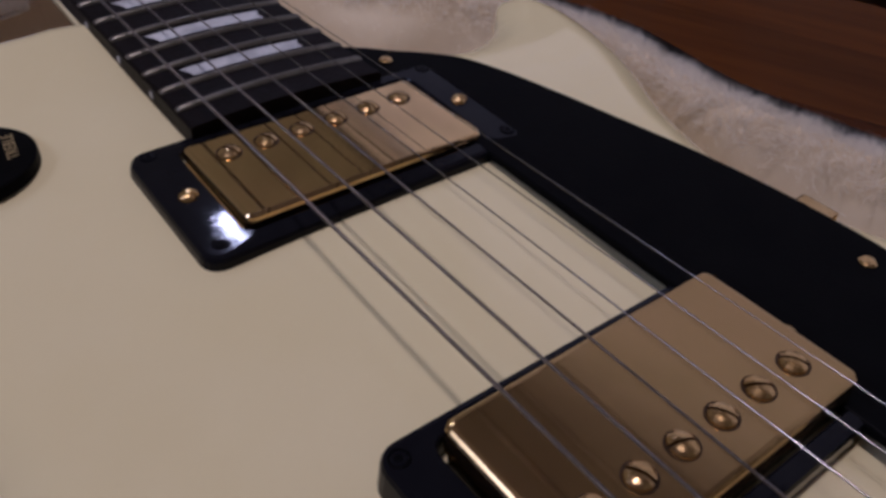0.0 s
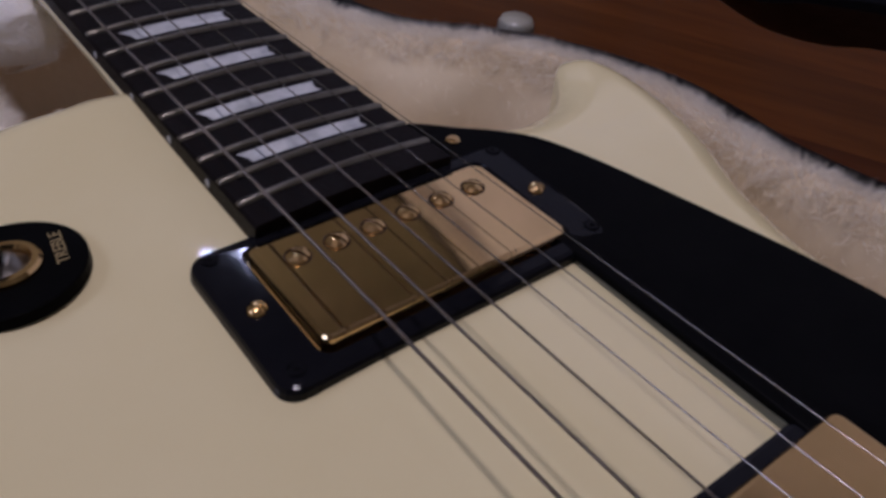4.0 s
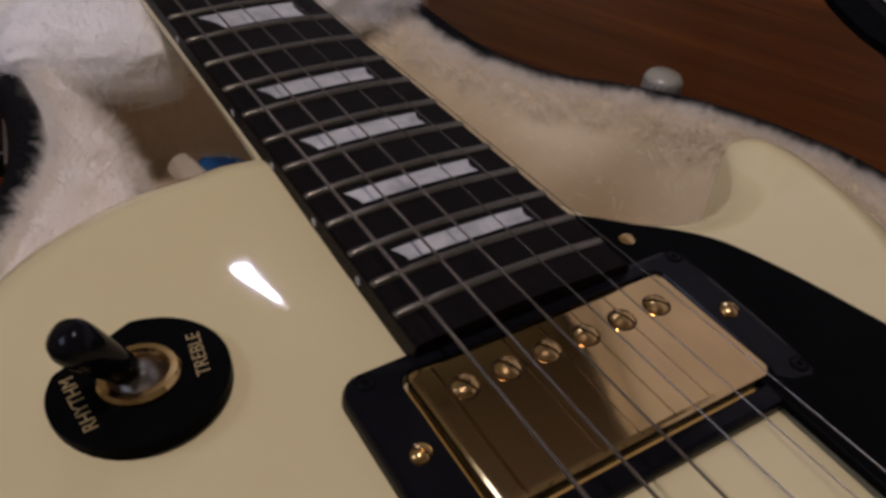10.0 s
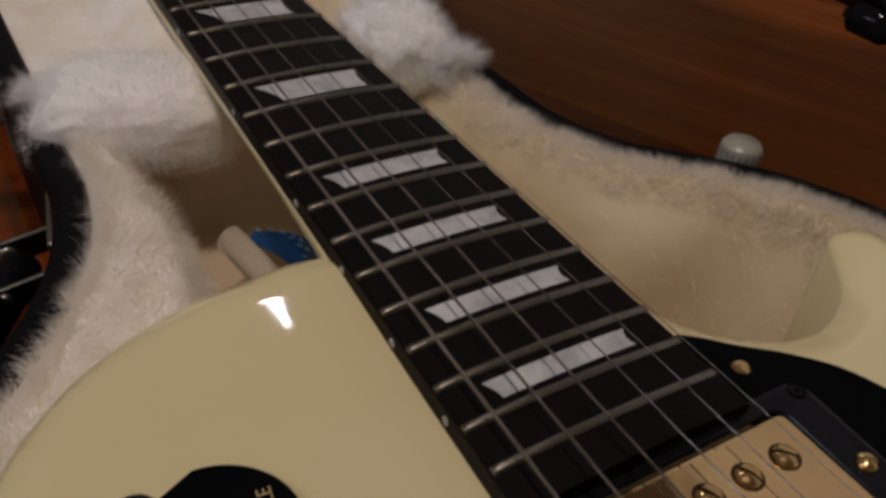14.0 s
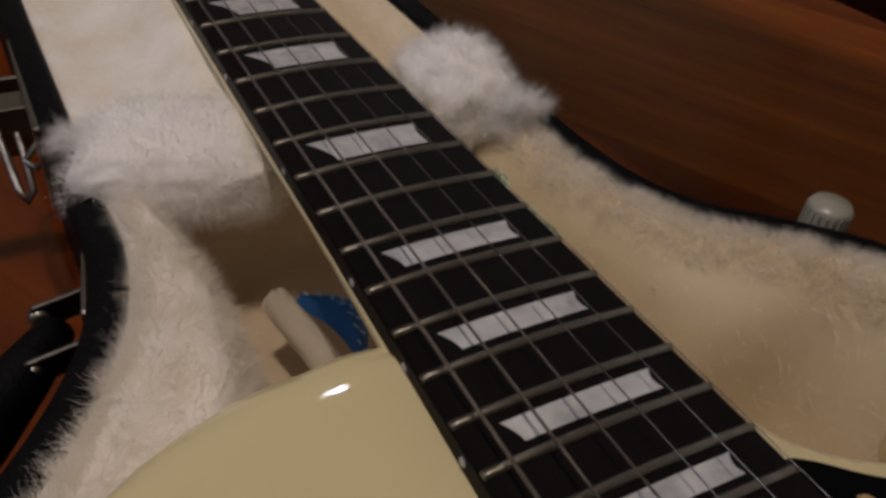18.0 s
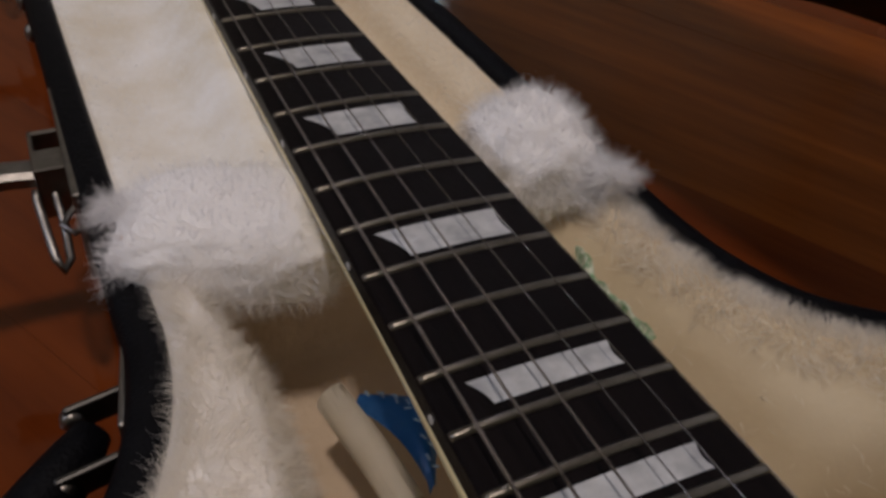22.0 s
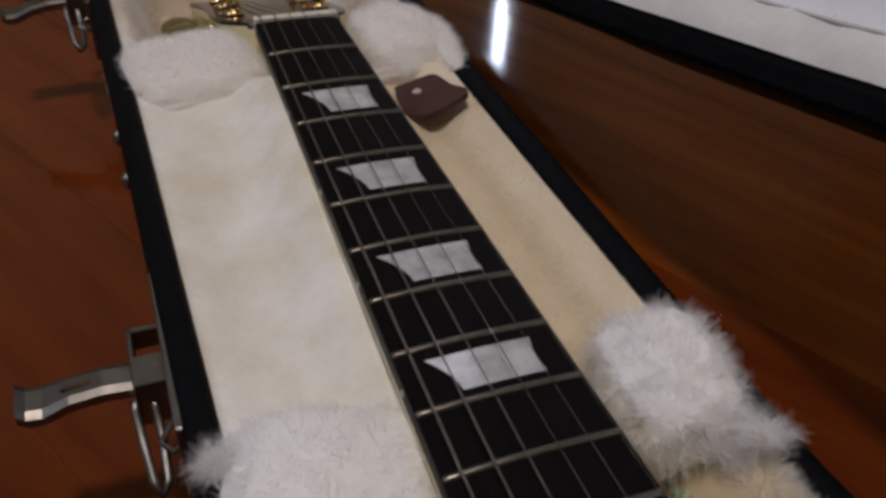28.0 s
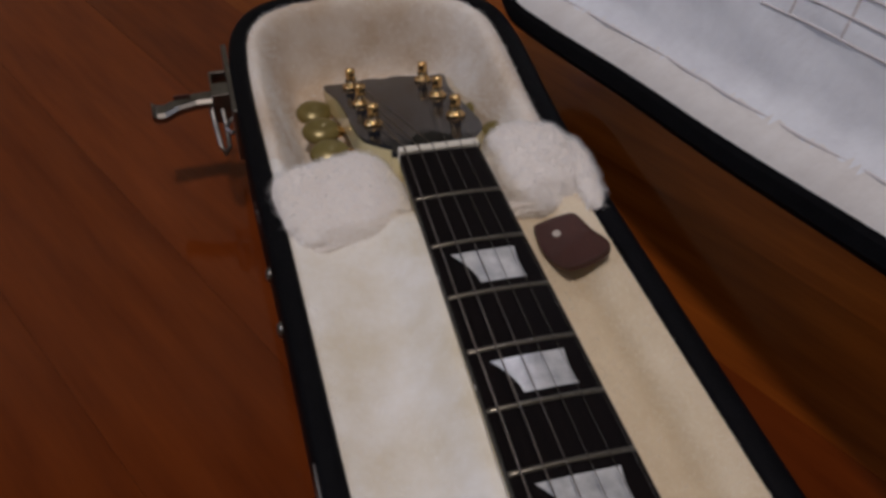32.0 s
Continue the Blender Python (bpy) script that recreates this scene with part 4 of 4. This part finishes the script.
# lid, standing open on its hinges
HA, HB = Vector((0.195, -0.05, 0.076)), Vector((0.083, 0.80, 0.076))
LID_LEAN = radians(16)
lu = (HB - HA).normalized()
lout = lu.cross(Vector((0, 0, 1))).normalized()
lv = (Vector((0, 0, 1)) * math.cos(LID_LEAN) + lout * math.sin(LID_LEAN)).normalized()
ln = lu.cross(lv).normalized()
lid_m = Matrix.Translation(HA) @ Matrix((lu, lv, ln)).transposed().to_4x4()
LID = spline([(-.10, .046), (0, .034), (.10, .042), (.17, .051), (.209, .046), (.23, .0395), (.25, .037), (.264, .038), (.28, .043), (.295, .050), (.33, .060), (.40, .063), (.46, .059),
              (.50, .0515), (.555, .041), (.63, .0265), (.71, .0135), (.80, -.003), (.84, -.006), (.868, .014), (.884, .06), (.882, .11), (.866, .155), (.82, .185), (.70, .212), (.60, .234),
              (.54, .250), (.47, .275), (.43, .303), (.402, .345), (.380, .395), (.33, .425), (.25, .425), (.1, .405), (0, .41),
              (-.08, .43), (-.14, .40), (-.18, .30), (-.19, .17), (-.16, .08)], 5)
if np.sum(LID[:, 0] * np.roll(LID[:, 1], -1) - np.roll(LID[:, 0], -1) * LID[:, 1]) < 0:
    LID = LID[::-1]


def lid_ring(rows):
    bm = bmesh.new()
    n = len(LID)
    loops = [[bm.verts.new(lid_m @ Vector((float(x), float(y), z))) for x, y in inset(LID, d)] for d, z in rows]
    for a, b in zip(loops, loops[1:]):
        for i in range(n):
            bm.faces.new((a[i], a[(i + 1) % n], b[(i + 1) % n], b[i]))
    return bm, loops


INWARD = -1.0 if ln.x > 0 else 1.0
# the outward flare is added so a dark band shows below the lid rim
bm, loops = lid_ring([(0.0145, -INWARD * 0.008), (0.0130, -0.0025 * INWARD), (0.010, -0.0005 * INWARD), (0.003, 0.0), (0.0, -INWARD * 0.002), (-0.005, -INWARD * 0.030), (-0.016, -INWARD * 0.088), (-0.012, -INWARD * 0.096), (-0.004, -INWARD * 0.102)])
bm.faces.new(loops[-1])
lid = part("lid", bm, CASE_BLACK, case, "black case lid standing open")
pts2, faces2, n2 = sheet(inset(LID, 0.0135), 0.0045)
d2 = edge_distance(pts2, inset(LID, 0.0135))
d2[:n2] = 0
lid_wave = np.array([0.0016 * noise.fractal(Vector((float(x) * 24, float(y) * 50, 5.0)), 1.0, 2.0, 4) for x, y in pts2])
lz = -INWARD * (0.0015 + 0.012 * smooth(d2 / 0.03)) + lid_wave * smooth((d2 - 0.018) / 0.012)
lid_v = [tuple(lid_m @ Vector((float(x), float(y), float(z)))) for (x, y), z in zip(pts2, lz)]
LID_BORDER = mat("lid_border_plush", (0.72, 0.68, 0.65), 0.95, 0, (0.88, 0.86, 0.84), 30, 0.5, 160, contrast=0.5)


def lid_piece(name, keep, material, parent, label):
    """One sewn piece of the lid lining, cut out of the whole sheet."""
    order = {}
    cut = [tuple(order.setdefault(i, len(order)) for i in f) for f in faces2 if keep(float(np.mean(d2[list(f)])))]
    return mesh_from(name, [lid_v[i] for i in order], cut, material, parent, label)


lid_lining = lid_piece("lid_lining", lambda d: d >= 0.016, LID_FUR, lid, "bluish white plush lid lining")
lid_piece("lid_border", lambda d: d < 0.016, LID_BORDER, lid, "cream grey padded plush border")

# stitched seams: one between the padded border and the middle, and a quilted patch
SEAM = mat("pale_grey_thread", (0.60, 0.57, 0.58), 0.9, 0, (0.70, 0.67, 0.68), 200)


def on_lid(x, y):
    k = int(np.argmin((pts2[:, 0] - x) ** 2 + (pts2[:, 1] - y) ** 2))
    return tuple(lid_m @ Vector((x, y, float(lz[k]))))


border = inset(LID, 0.0295)
part("border_seam", tube([on_lid(float(x), float(y)) for x, y in list(border) + [border[0]]], 0.0008, 6), SEAM, lid_lining, "grey stitched seam")


def lid_seam(a, b):
    pts_ = []
    for k in range(25):
        t_ = k / 24
        pts_.append(on_lid(a[0] + (b[0] - a[0]) * t_, a[1] + (b[1] - a[1]) * t_ + 0.0006 * math.sin(9 * t_)))
    part("seam", tube(pts_, 0.0008, 6), SEAM, lid_lining)


for k in range(5):
    lid_seam((0.48, 0.1225 + 0.0095 * k), (0.665, 0.0935 + 0.0095 * k))
for k in range(6):
    u0 = 0.498 + 0.030 * k
    lid_seam((u0, 0.1225 - 0.157 * (u0 - 0.48)), (u0 + 0.006, 0.1595 - 0.157 * (u0 - 0.48)))

# hinge between lid and shell
for along in (-0.02, 0.10):
    c = lid_m @ Vector((along, 0.02, 0.004))
    hm = Matrix.Translation(c) @ lid_m.to_3x3().to_4x4()
    hinge = part("hinge", box(-0.016, 0.016, -0.030, 0.0, -0.0010, 0.0010, 0.0006, m=hm), STEEL, case, "dull steel hinge leaf")
    part("hinge_leaf", box(-0.016, 0.016, 0.0, 0.034, -0.0010, 0.0010, 0.0006, m=hm), STEEL, hinge)
    part("hinge_pin", tube([tuple(hm @ Vector((-0.017, 0, 0))), tuple(hm @ Vector((0.017, 0, 0)))], 0.0026, 10), STEEL, hinge)


# glossy black knuckles on the edge of the lid
for along, up in ((0.309, 0.0515),):
    knuckle = part("lid_knuckle", tube([tuple(lid_m @ Vector((along + dx, up, -INWARD * 0.004))) for dx in (-0.008, -0.006, 0.006, 0.008)], [0.0040, 0.0056, 0.0056, 0.0040], 16), BLACK_PLASTIC, lid, "glossy black hinge knuckle", smooth=True)
    part("knuckle_pin", tube([tuple(lid_m @ Vector((along + dx, up, -INWARD * 0.004))) for dx in (-0.0098, 0.0098)], 0.0022, 10), CASE_BLACK, knuckle)

# draw latches on the shell
def latch(x, y, turn, droop=0.0):
    m = pose(x, y, 0, 0, 0, turn)
    plate_ = part("draw_latch", box(-0.0052, -0.0022, -0.036, 0.034, 0.040, 0.0740, 0.0008, m=m), STEEL, case, "dull nickel draw latch, unfastened")
    bm = bmesh.new()
    for dims in ((-0.0150, -0.0135, -0.012, 0.014, 0.052, 0.0690), (-0.0150, -0.0030, -0.012, -0.0100, 0.050, 0.0690), (-0.0150, -0.0030, 0.0120, 0.0140, 0.060, 0.0690), (-0.0150, -0.0030, -0.012, 0.0005, 0.0675, 0.0695)):
        add_box(bm, *dims, bevel=0.0004, m=m, segments=1)
    part("latch_housing", bm, STEEL, plate_)
    bm = bmesh.new()
    prof = [(-0.0135, 0.0645), (-0.024, 0.0655), (-0.034, 0.0645), (-0.042, 0.0620), (-0.0465, 0.0625), (-0.0490, 0.0650)]
    rows = []
    for px, pz in prof:
        w = 0.0058 if px > -0.040 else 0.0066
        rows.append([bm.verts.new(m @ Vector((px, yy - 0.003, pz + dz - droop * (-px)))) for yy, dz in ((-w, -0.0035), (-w, 0.0), (-w * 0.6, 0.0012), (w * 0.6, 0.0012), (w, 0.0), (w, -0.0035), (w * 0.8, -0.0003), (-w * 0.8, -0.0003))])
    for a, b in zip(rows, rows[1:]):
        for i in range(8):
            bm.faces.new((a[i], a[(i + 1) % 8], b[(i + 1) % 8], b[i]))
    bm.faces.new(rows[0])
    bm.faces.new(rows[-1])
    part("latch_lever", bm, STEEL, plate_, "curved pressed steel lever")
    # solid dark bar in place of the shade inside an open slot
    part("lever_slot_shade", box(-0.036, -0.027, -0.0040, -0.0026, 0.0640, 0.0664, 0, m=m), LEATHER, plate_, "dark bar for the slot in the lever")
    loop_pts = [(-0.0155, -0.010, 0.0610), (-0.0160, -0.0125, 0.0585), (-0.0152, -0.022, 0.0545), (-0.0142, -0.034, 0.0500), (-0.0122, -0.0385, 0.0480), (-0.0100, -0.0335, 0.0485), (-0.0095, -0.022, 0.0530), (-0.0100, -0.0125, 0.0575), (-0.0105, -0.010, 0.0605)]
    part("wire_bail", tube([tuple(m @ Vector(p)) for p in loop_pts], 0.0015, 8), STEEL, plate_, "bright wire loop", smooth=True)
    part("hook_tab", tube([tuple(m @ Vector(p)) for p in ((-0.0025, -0.016, 0.058), (-0.007, -0.019, 0.056), (-0.010, -0.024, 0.055), (-0.007, -0.028, 0.054), (-0.0025, -0.026, 0.055))], 0.0011, 6), STEEL, plate_)
    for dy in (-0.027, 0.027):
        part("rivet", lathe([(0.0022, 0), (0.0020, 0.0008), (0.0010, 0.0014), (0, 0.0016)], 12, m @ pose(-0.0030, dy, 0.058, 0, -90, 0)), PLAIN, plate_, smooth=True)


latch(-0.0805, 0.4420, 1.0)
latch(-0.0940, 0.7350, 2.0, 0.12)
for ry in (0.552, 0.586):
    part("shell_rivet", lathe([(0.0042, 0), (0.0040, 0.0012), (0.0025, 0.0026), (0, 0.0031)], 14, pose(-0.0886 - (ry - 0.545) * 0.04, ry, 0.060, 0, -90, 0)), STEEL, case, "small bright rivet", smooth=True)

# carrying handle
handle = part("handle", tube([(-0.0945, 0.3215, 0.0545), (-0.0985, 0.3160, 0.0545), (-0.1060, 0.3080, 0.0530), (-0.1180, 0.2960, 0.0500), (-0.1330, 0.2790, 0.0480), (-0.1480, 0.2560, 0.0480), (-0.1580, 0.2300, 0.0490), (-0.1610, 0.2050, 0.0500)],
                             [0.0050, 0.0065, 0.0080, 0.0095, 0.0100, 0.0095, 0.0080, 0.0060], 16), CASE_BLACK, case, "black padded carrying handle", smooth=True)
handle.location = (0.0030, 0.0080, 0.0)
part("handle_mount", box(-0.0020, 0.0, -0.018, 0.018, 0.042, 0.069, 0.0008, m=pose(-0.0830, 0.327, 0, 0, 0, -9)), STEEL, handle, "steel mounting plate")
for dy, z0 in ((0.3060, 0.0560), (0.3270, 0.0560)):
    br = part("bracket_arm", box(-0.0170, 0.0, -0.0010, 0.0010, z0 - 0.0045, z0 + 0.0045, 0.0008, m=pose(-0.0835 - (0.327 - dy) * 0.18, dy + 0.003, 0, 0, 0, 12)), DARK_STEEL, handle, "dark steel bracket arm")
    part("bracket_rivet", lathe([(0.0030, -0.0016), (0.0030, 0.0012), (0.0018, 0.0022), (0, 0.0024)], 12, pose(-0.0985 - (0.327 - dy) * 0.18, dy - 0.0005, z0, 90, 0, 0)), STEEL, br, smooth=True)
part("handle_mount", box(-0.0020, 0.0, -0.018, 0.018, 0.040, 0.066, 0.0008, m=pose(-0.1445, 0.195, 0, 0, 0, 4)), STEEL, handle, "steel mounting plate")
part("bracket_arm", box(-0.0180, 0.0, -0.0010, 0.0010, 0.045, 0.055, 0.0008, m=pose(-0.1450, 0.202, 0, 0, 0, 5)), STEEL, handle)

# leather tab lying on the plush
bm = bmesh.new()
tab = spline([(-.0140, .0140), (-.0120, .0180), (-.0020, .0190), (.0060, .0182), (.0088, .0140), (.0115, .0020), (.0138, -.0090), (.0132, -.0155), (.0085, -.0185), (-.0035, -.0182),
              (-.0095, -.0145), (-.0142, -.0010)], 5)
p2, f2, n2_ = sheet(tab, 0.0025)


def tab_z(x, y):
    return 0.0028 + 0.0115 * min(1.0, max(0.0, (-y + 0.5 * x) / 0.034)) ** 1.15 + 3 * x * x


low, vs_ = 0.0030, []
for x, y in p2:
    vs_.append((x, y, tab_z(x, y)))
for x, y in p2:
    vs_.append((x, y, tab_z(x, y) - low))
N_ = len(p2)
fs_ = [tuple(f) for f in f2] + [tuple(i + N_ for i in reversed(f)) for f in f2] + [(i, i + N_, (i + 1) % n2_ + N_, (i + 1) % n2_) for i in range(n2_)]
tab_ob = mesh_from("leather_tab", vs_, fs_, LEATHER, None, "", True)
tagged(tab_ob, "small curled brown leather strap end lying on the plush", "leather tab")
tab_ob.matrix_world = pose(0.0510, 0.5670, 0.0690, 0, -15, 0)
part("eyelet", lathe([(0.0021, 0), (0.0021, 0.0007), (0.0012, 0.0009), (0, 0.0004)], 14, pose(-0.0050, 0.0080, tab_z(-0.0050, 0.0080) + 0.0001)), mat("pale_eyelet", (0.55, 0.50, 0.45), 0.5), tab_ob, "pale punched hole")

# paper roll and blue packet in the pocket
roll_pts = [(0, 0, 0), (0.0022, -0.011, 0.0), (0.0048, -0.023, -0.001), (0.0080, -0.040, -0.003)]
bm = bmesh.new()
ring_a = []
for p, r in zip(roll_pts, (0.0052, 0.0054, 0.0054, 0.0052)):
    ring_a.append([bm.verts.new((p[0] + r * math.cos(a) * 0.9, p[1] + 0.35 * r * math.cos(a) , p[2] + r * 0.8 * math.sin(a))) for a in [radians(20 + 320 * k / 22) for k in range(23)]])
for a, b in zip(ring_a, ring_a[1:]):
    for i in range(22):
        bm.faces.new((a[i], a[i + 1], b[i + 1], b[i]))
bmesh.ops.solidify(bm, geom=bm.faces[:], thickness=0.0006)
roll = part("paper_roll", bm, PAPER, None, smooth=True)
roll.matrix_world = pose(-0.0302, 0.3250, 0.0480, 0, 0, 0)
tagged(roll, "rolled cream paper lying in the plush pocket", "paper roll")


def packet_at(s):
    """Middle line of the curled packet."""
    return -0.0235 + 0.0075 * s + 0.0065 * math.sin(math.pi * s), 0.3195 - 0.034 * s + 0.004 * math.sin(math.pi * s), 0.0495 + 0.003 * math.sin(s * 3.1)


bm = bmesh.new()
rows = []
for k in range(13):
    s = k / 12
    cx, cy, cz = packet_at(s)
    wide = 0.0014 + 0.0050 * math.sin(math.pi * min(1.0, s + 0.05))
    rows.append([bm.verts.new((cx + wide * w, cy + 0.7 * wide * w, cz + 0.0030 * (1 - w * w) - 0.003 * (w > 0) * w)) for w in (-1, -0.5, 0, 0.5, 1)])
for a, b in zip(rows, rows[1:]):
    for i in range(4):
        bm.faces.new((a[i], a[i + 1], b[i + 1], b[i]))
bmesh.ops.solidify(bm, geom=bm.faces[:], thickness=0.0008)
packet = part("string_packet", bm, BLUE, None, smooth=True)
tagged(packet, "dark blue printed packet tucked in the plush pocket", "packet")
rng = random.Random(8)
for k in range(14):
    s = 0.08 + 0.84 * k / 13
    cx, cy, cz = packet_at(s)
    part("print_bar", box(-0.0010, 0.0010, -0.00028, 0.00028, 0, 0.0002, 0, pose(cx - 0.0008 + 0.0016 * (k % 2), cy, cz + 0.0036, 0, 0, -60 + rng.uniform(-40, 40))), PRINT, packet)

# crumpled green-printed paper beside the neck
bm = bmesh.new()
bmesh.ops.create_grid(bm, x_segments=14, y_segments=30, size=1.0)
for v in bm.verts:
    x, y = v.co.x, v.co.y
    v.co = Vector((0.0500 + 0.0048 * x + 0.002 * math.sin(4 * y) + 0.004 * y, 0.3280 + 0.034 * y, 0.0660 + 0.005 * noise.fractal(Vector((x * 2, y * 3, 1.7)), 1.0, 2.0, 3) + 0.004 * x - 0.003 * y))
bmesh.ops.solidify(bm, geom=bm.faces[:], thickness=0.0005)
note = part("crumpled_paper", bm, GREEN, None, smooth=False)
tagged(note, "crumpled green and white printed paper beside the neck", "paper")

# milky cap standing behind the rim
cap = thing("plastic_tube", "small milky white plastic tube standing on the wooden floor", "plastic tube", m=pose(0.1560, 0.2770, 0.0) @ Matrix.Diagonal((1, 1, 0.99, 1)))
part("tube_body", lathe([(0.0062, 0.0), (0.0066, 0.002), (0.0066, 0.052), (0.0058, 0.055), (0.0058, 0.057)], 28), MILKY, cap, smooth=True)
cap_top = part("tube_cap", lathe([(0.0076, 0.0565), (0.0078, 0.0575), (0.0076, 0.0690), (0.0070, 0.0704), (0, 0.0708)], 28), MILKY, cap, "milky round cap", smooth=True)
for k in range(20):
    part("grip_rib", box(0.0074, 0.0081, -0.0004, 0.0004, 0.0578, 0.0688, 0.0002, m=pose(0, 0, 0, 0, 0, 18 * k), segments=1), MILKY, cap_top)

# strap button on the upper bout
part("strap_button", lathe([(0.002, 0), (0.002, 0.003), (0.0036, 0.0045), (0.0040, 0.0062), (0.0026, 0.0074), (0, 0.0076)], 16, pose(-0.0775, 0.2440, -0.0235, -90, 0, 28)), BRASS, guitar, "gold strap button", smooth=True)

# ---------------------------------------------------------------- floor planks
PW, ANG = 0.088, 28.0
rng = random.Random(5)
ca, sa = math.cos(radians(ANG)), math.sin(radians(ANG))
for i in range(-32, 33):
    bx, by = 0.3 + i * PW * ca, 0.5 + i * PW * sa
    spans = [sorted(((lo - 0.03 - b) / d, (hi + 0.03 - b) / d)) for b, d, lo, hi in ((bx, -sa, ROOM[0], ROOM[1]), (by, ca, ROOM[2], ROOM[3]))]
    v0, v1 = max(s[0] for s in spans), min(s[1] for s in spans)
    if v1 - v0 < 0.08:
        continue
    half, mid = (v1 - v0) / 2, (v0 + v1) / 2
    ob = part("plank", box(-PW / 2 + 0.00008, PW / 2 - 0.00008, -half, half, -0.02, 0.0), PLANK_WARM_LIT if i in (-1, 0, 1) else PLANK, floor)
    ob.matrix_world = pose(bx - mid * sa, by + mid * ca, rng.uniform(-0.0001, 0.0001), 0, 0, ANG)
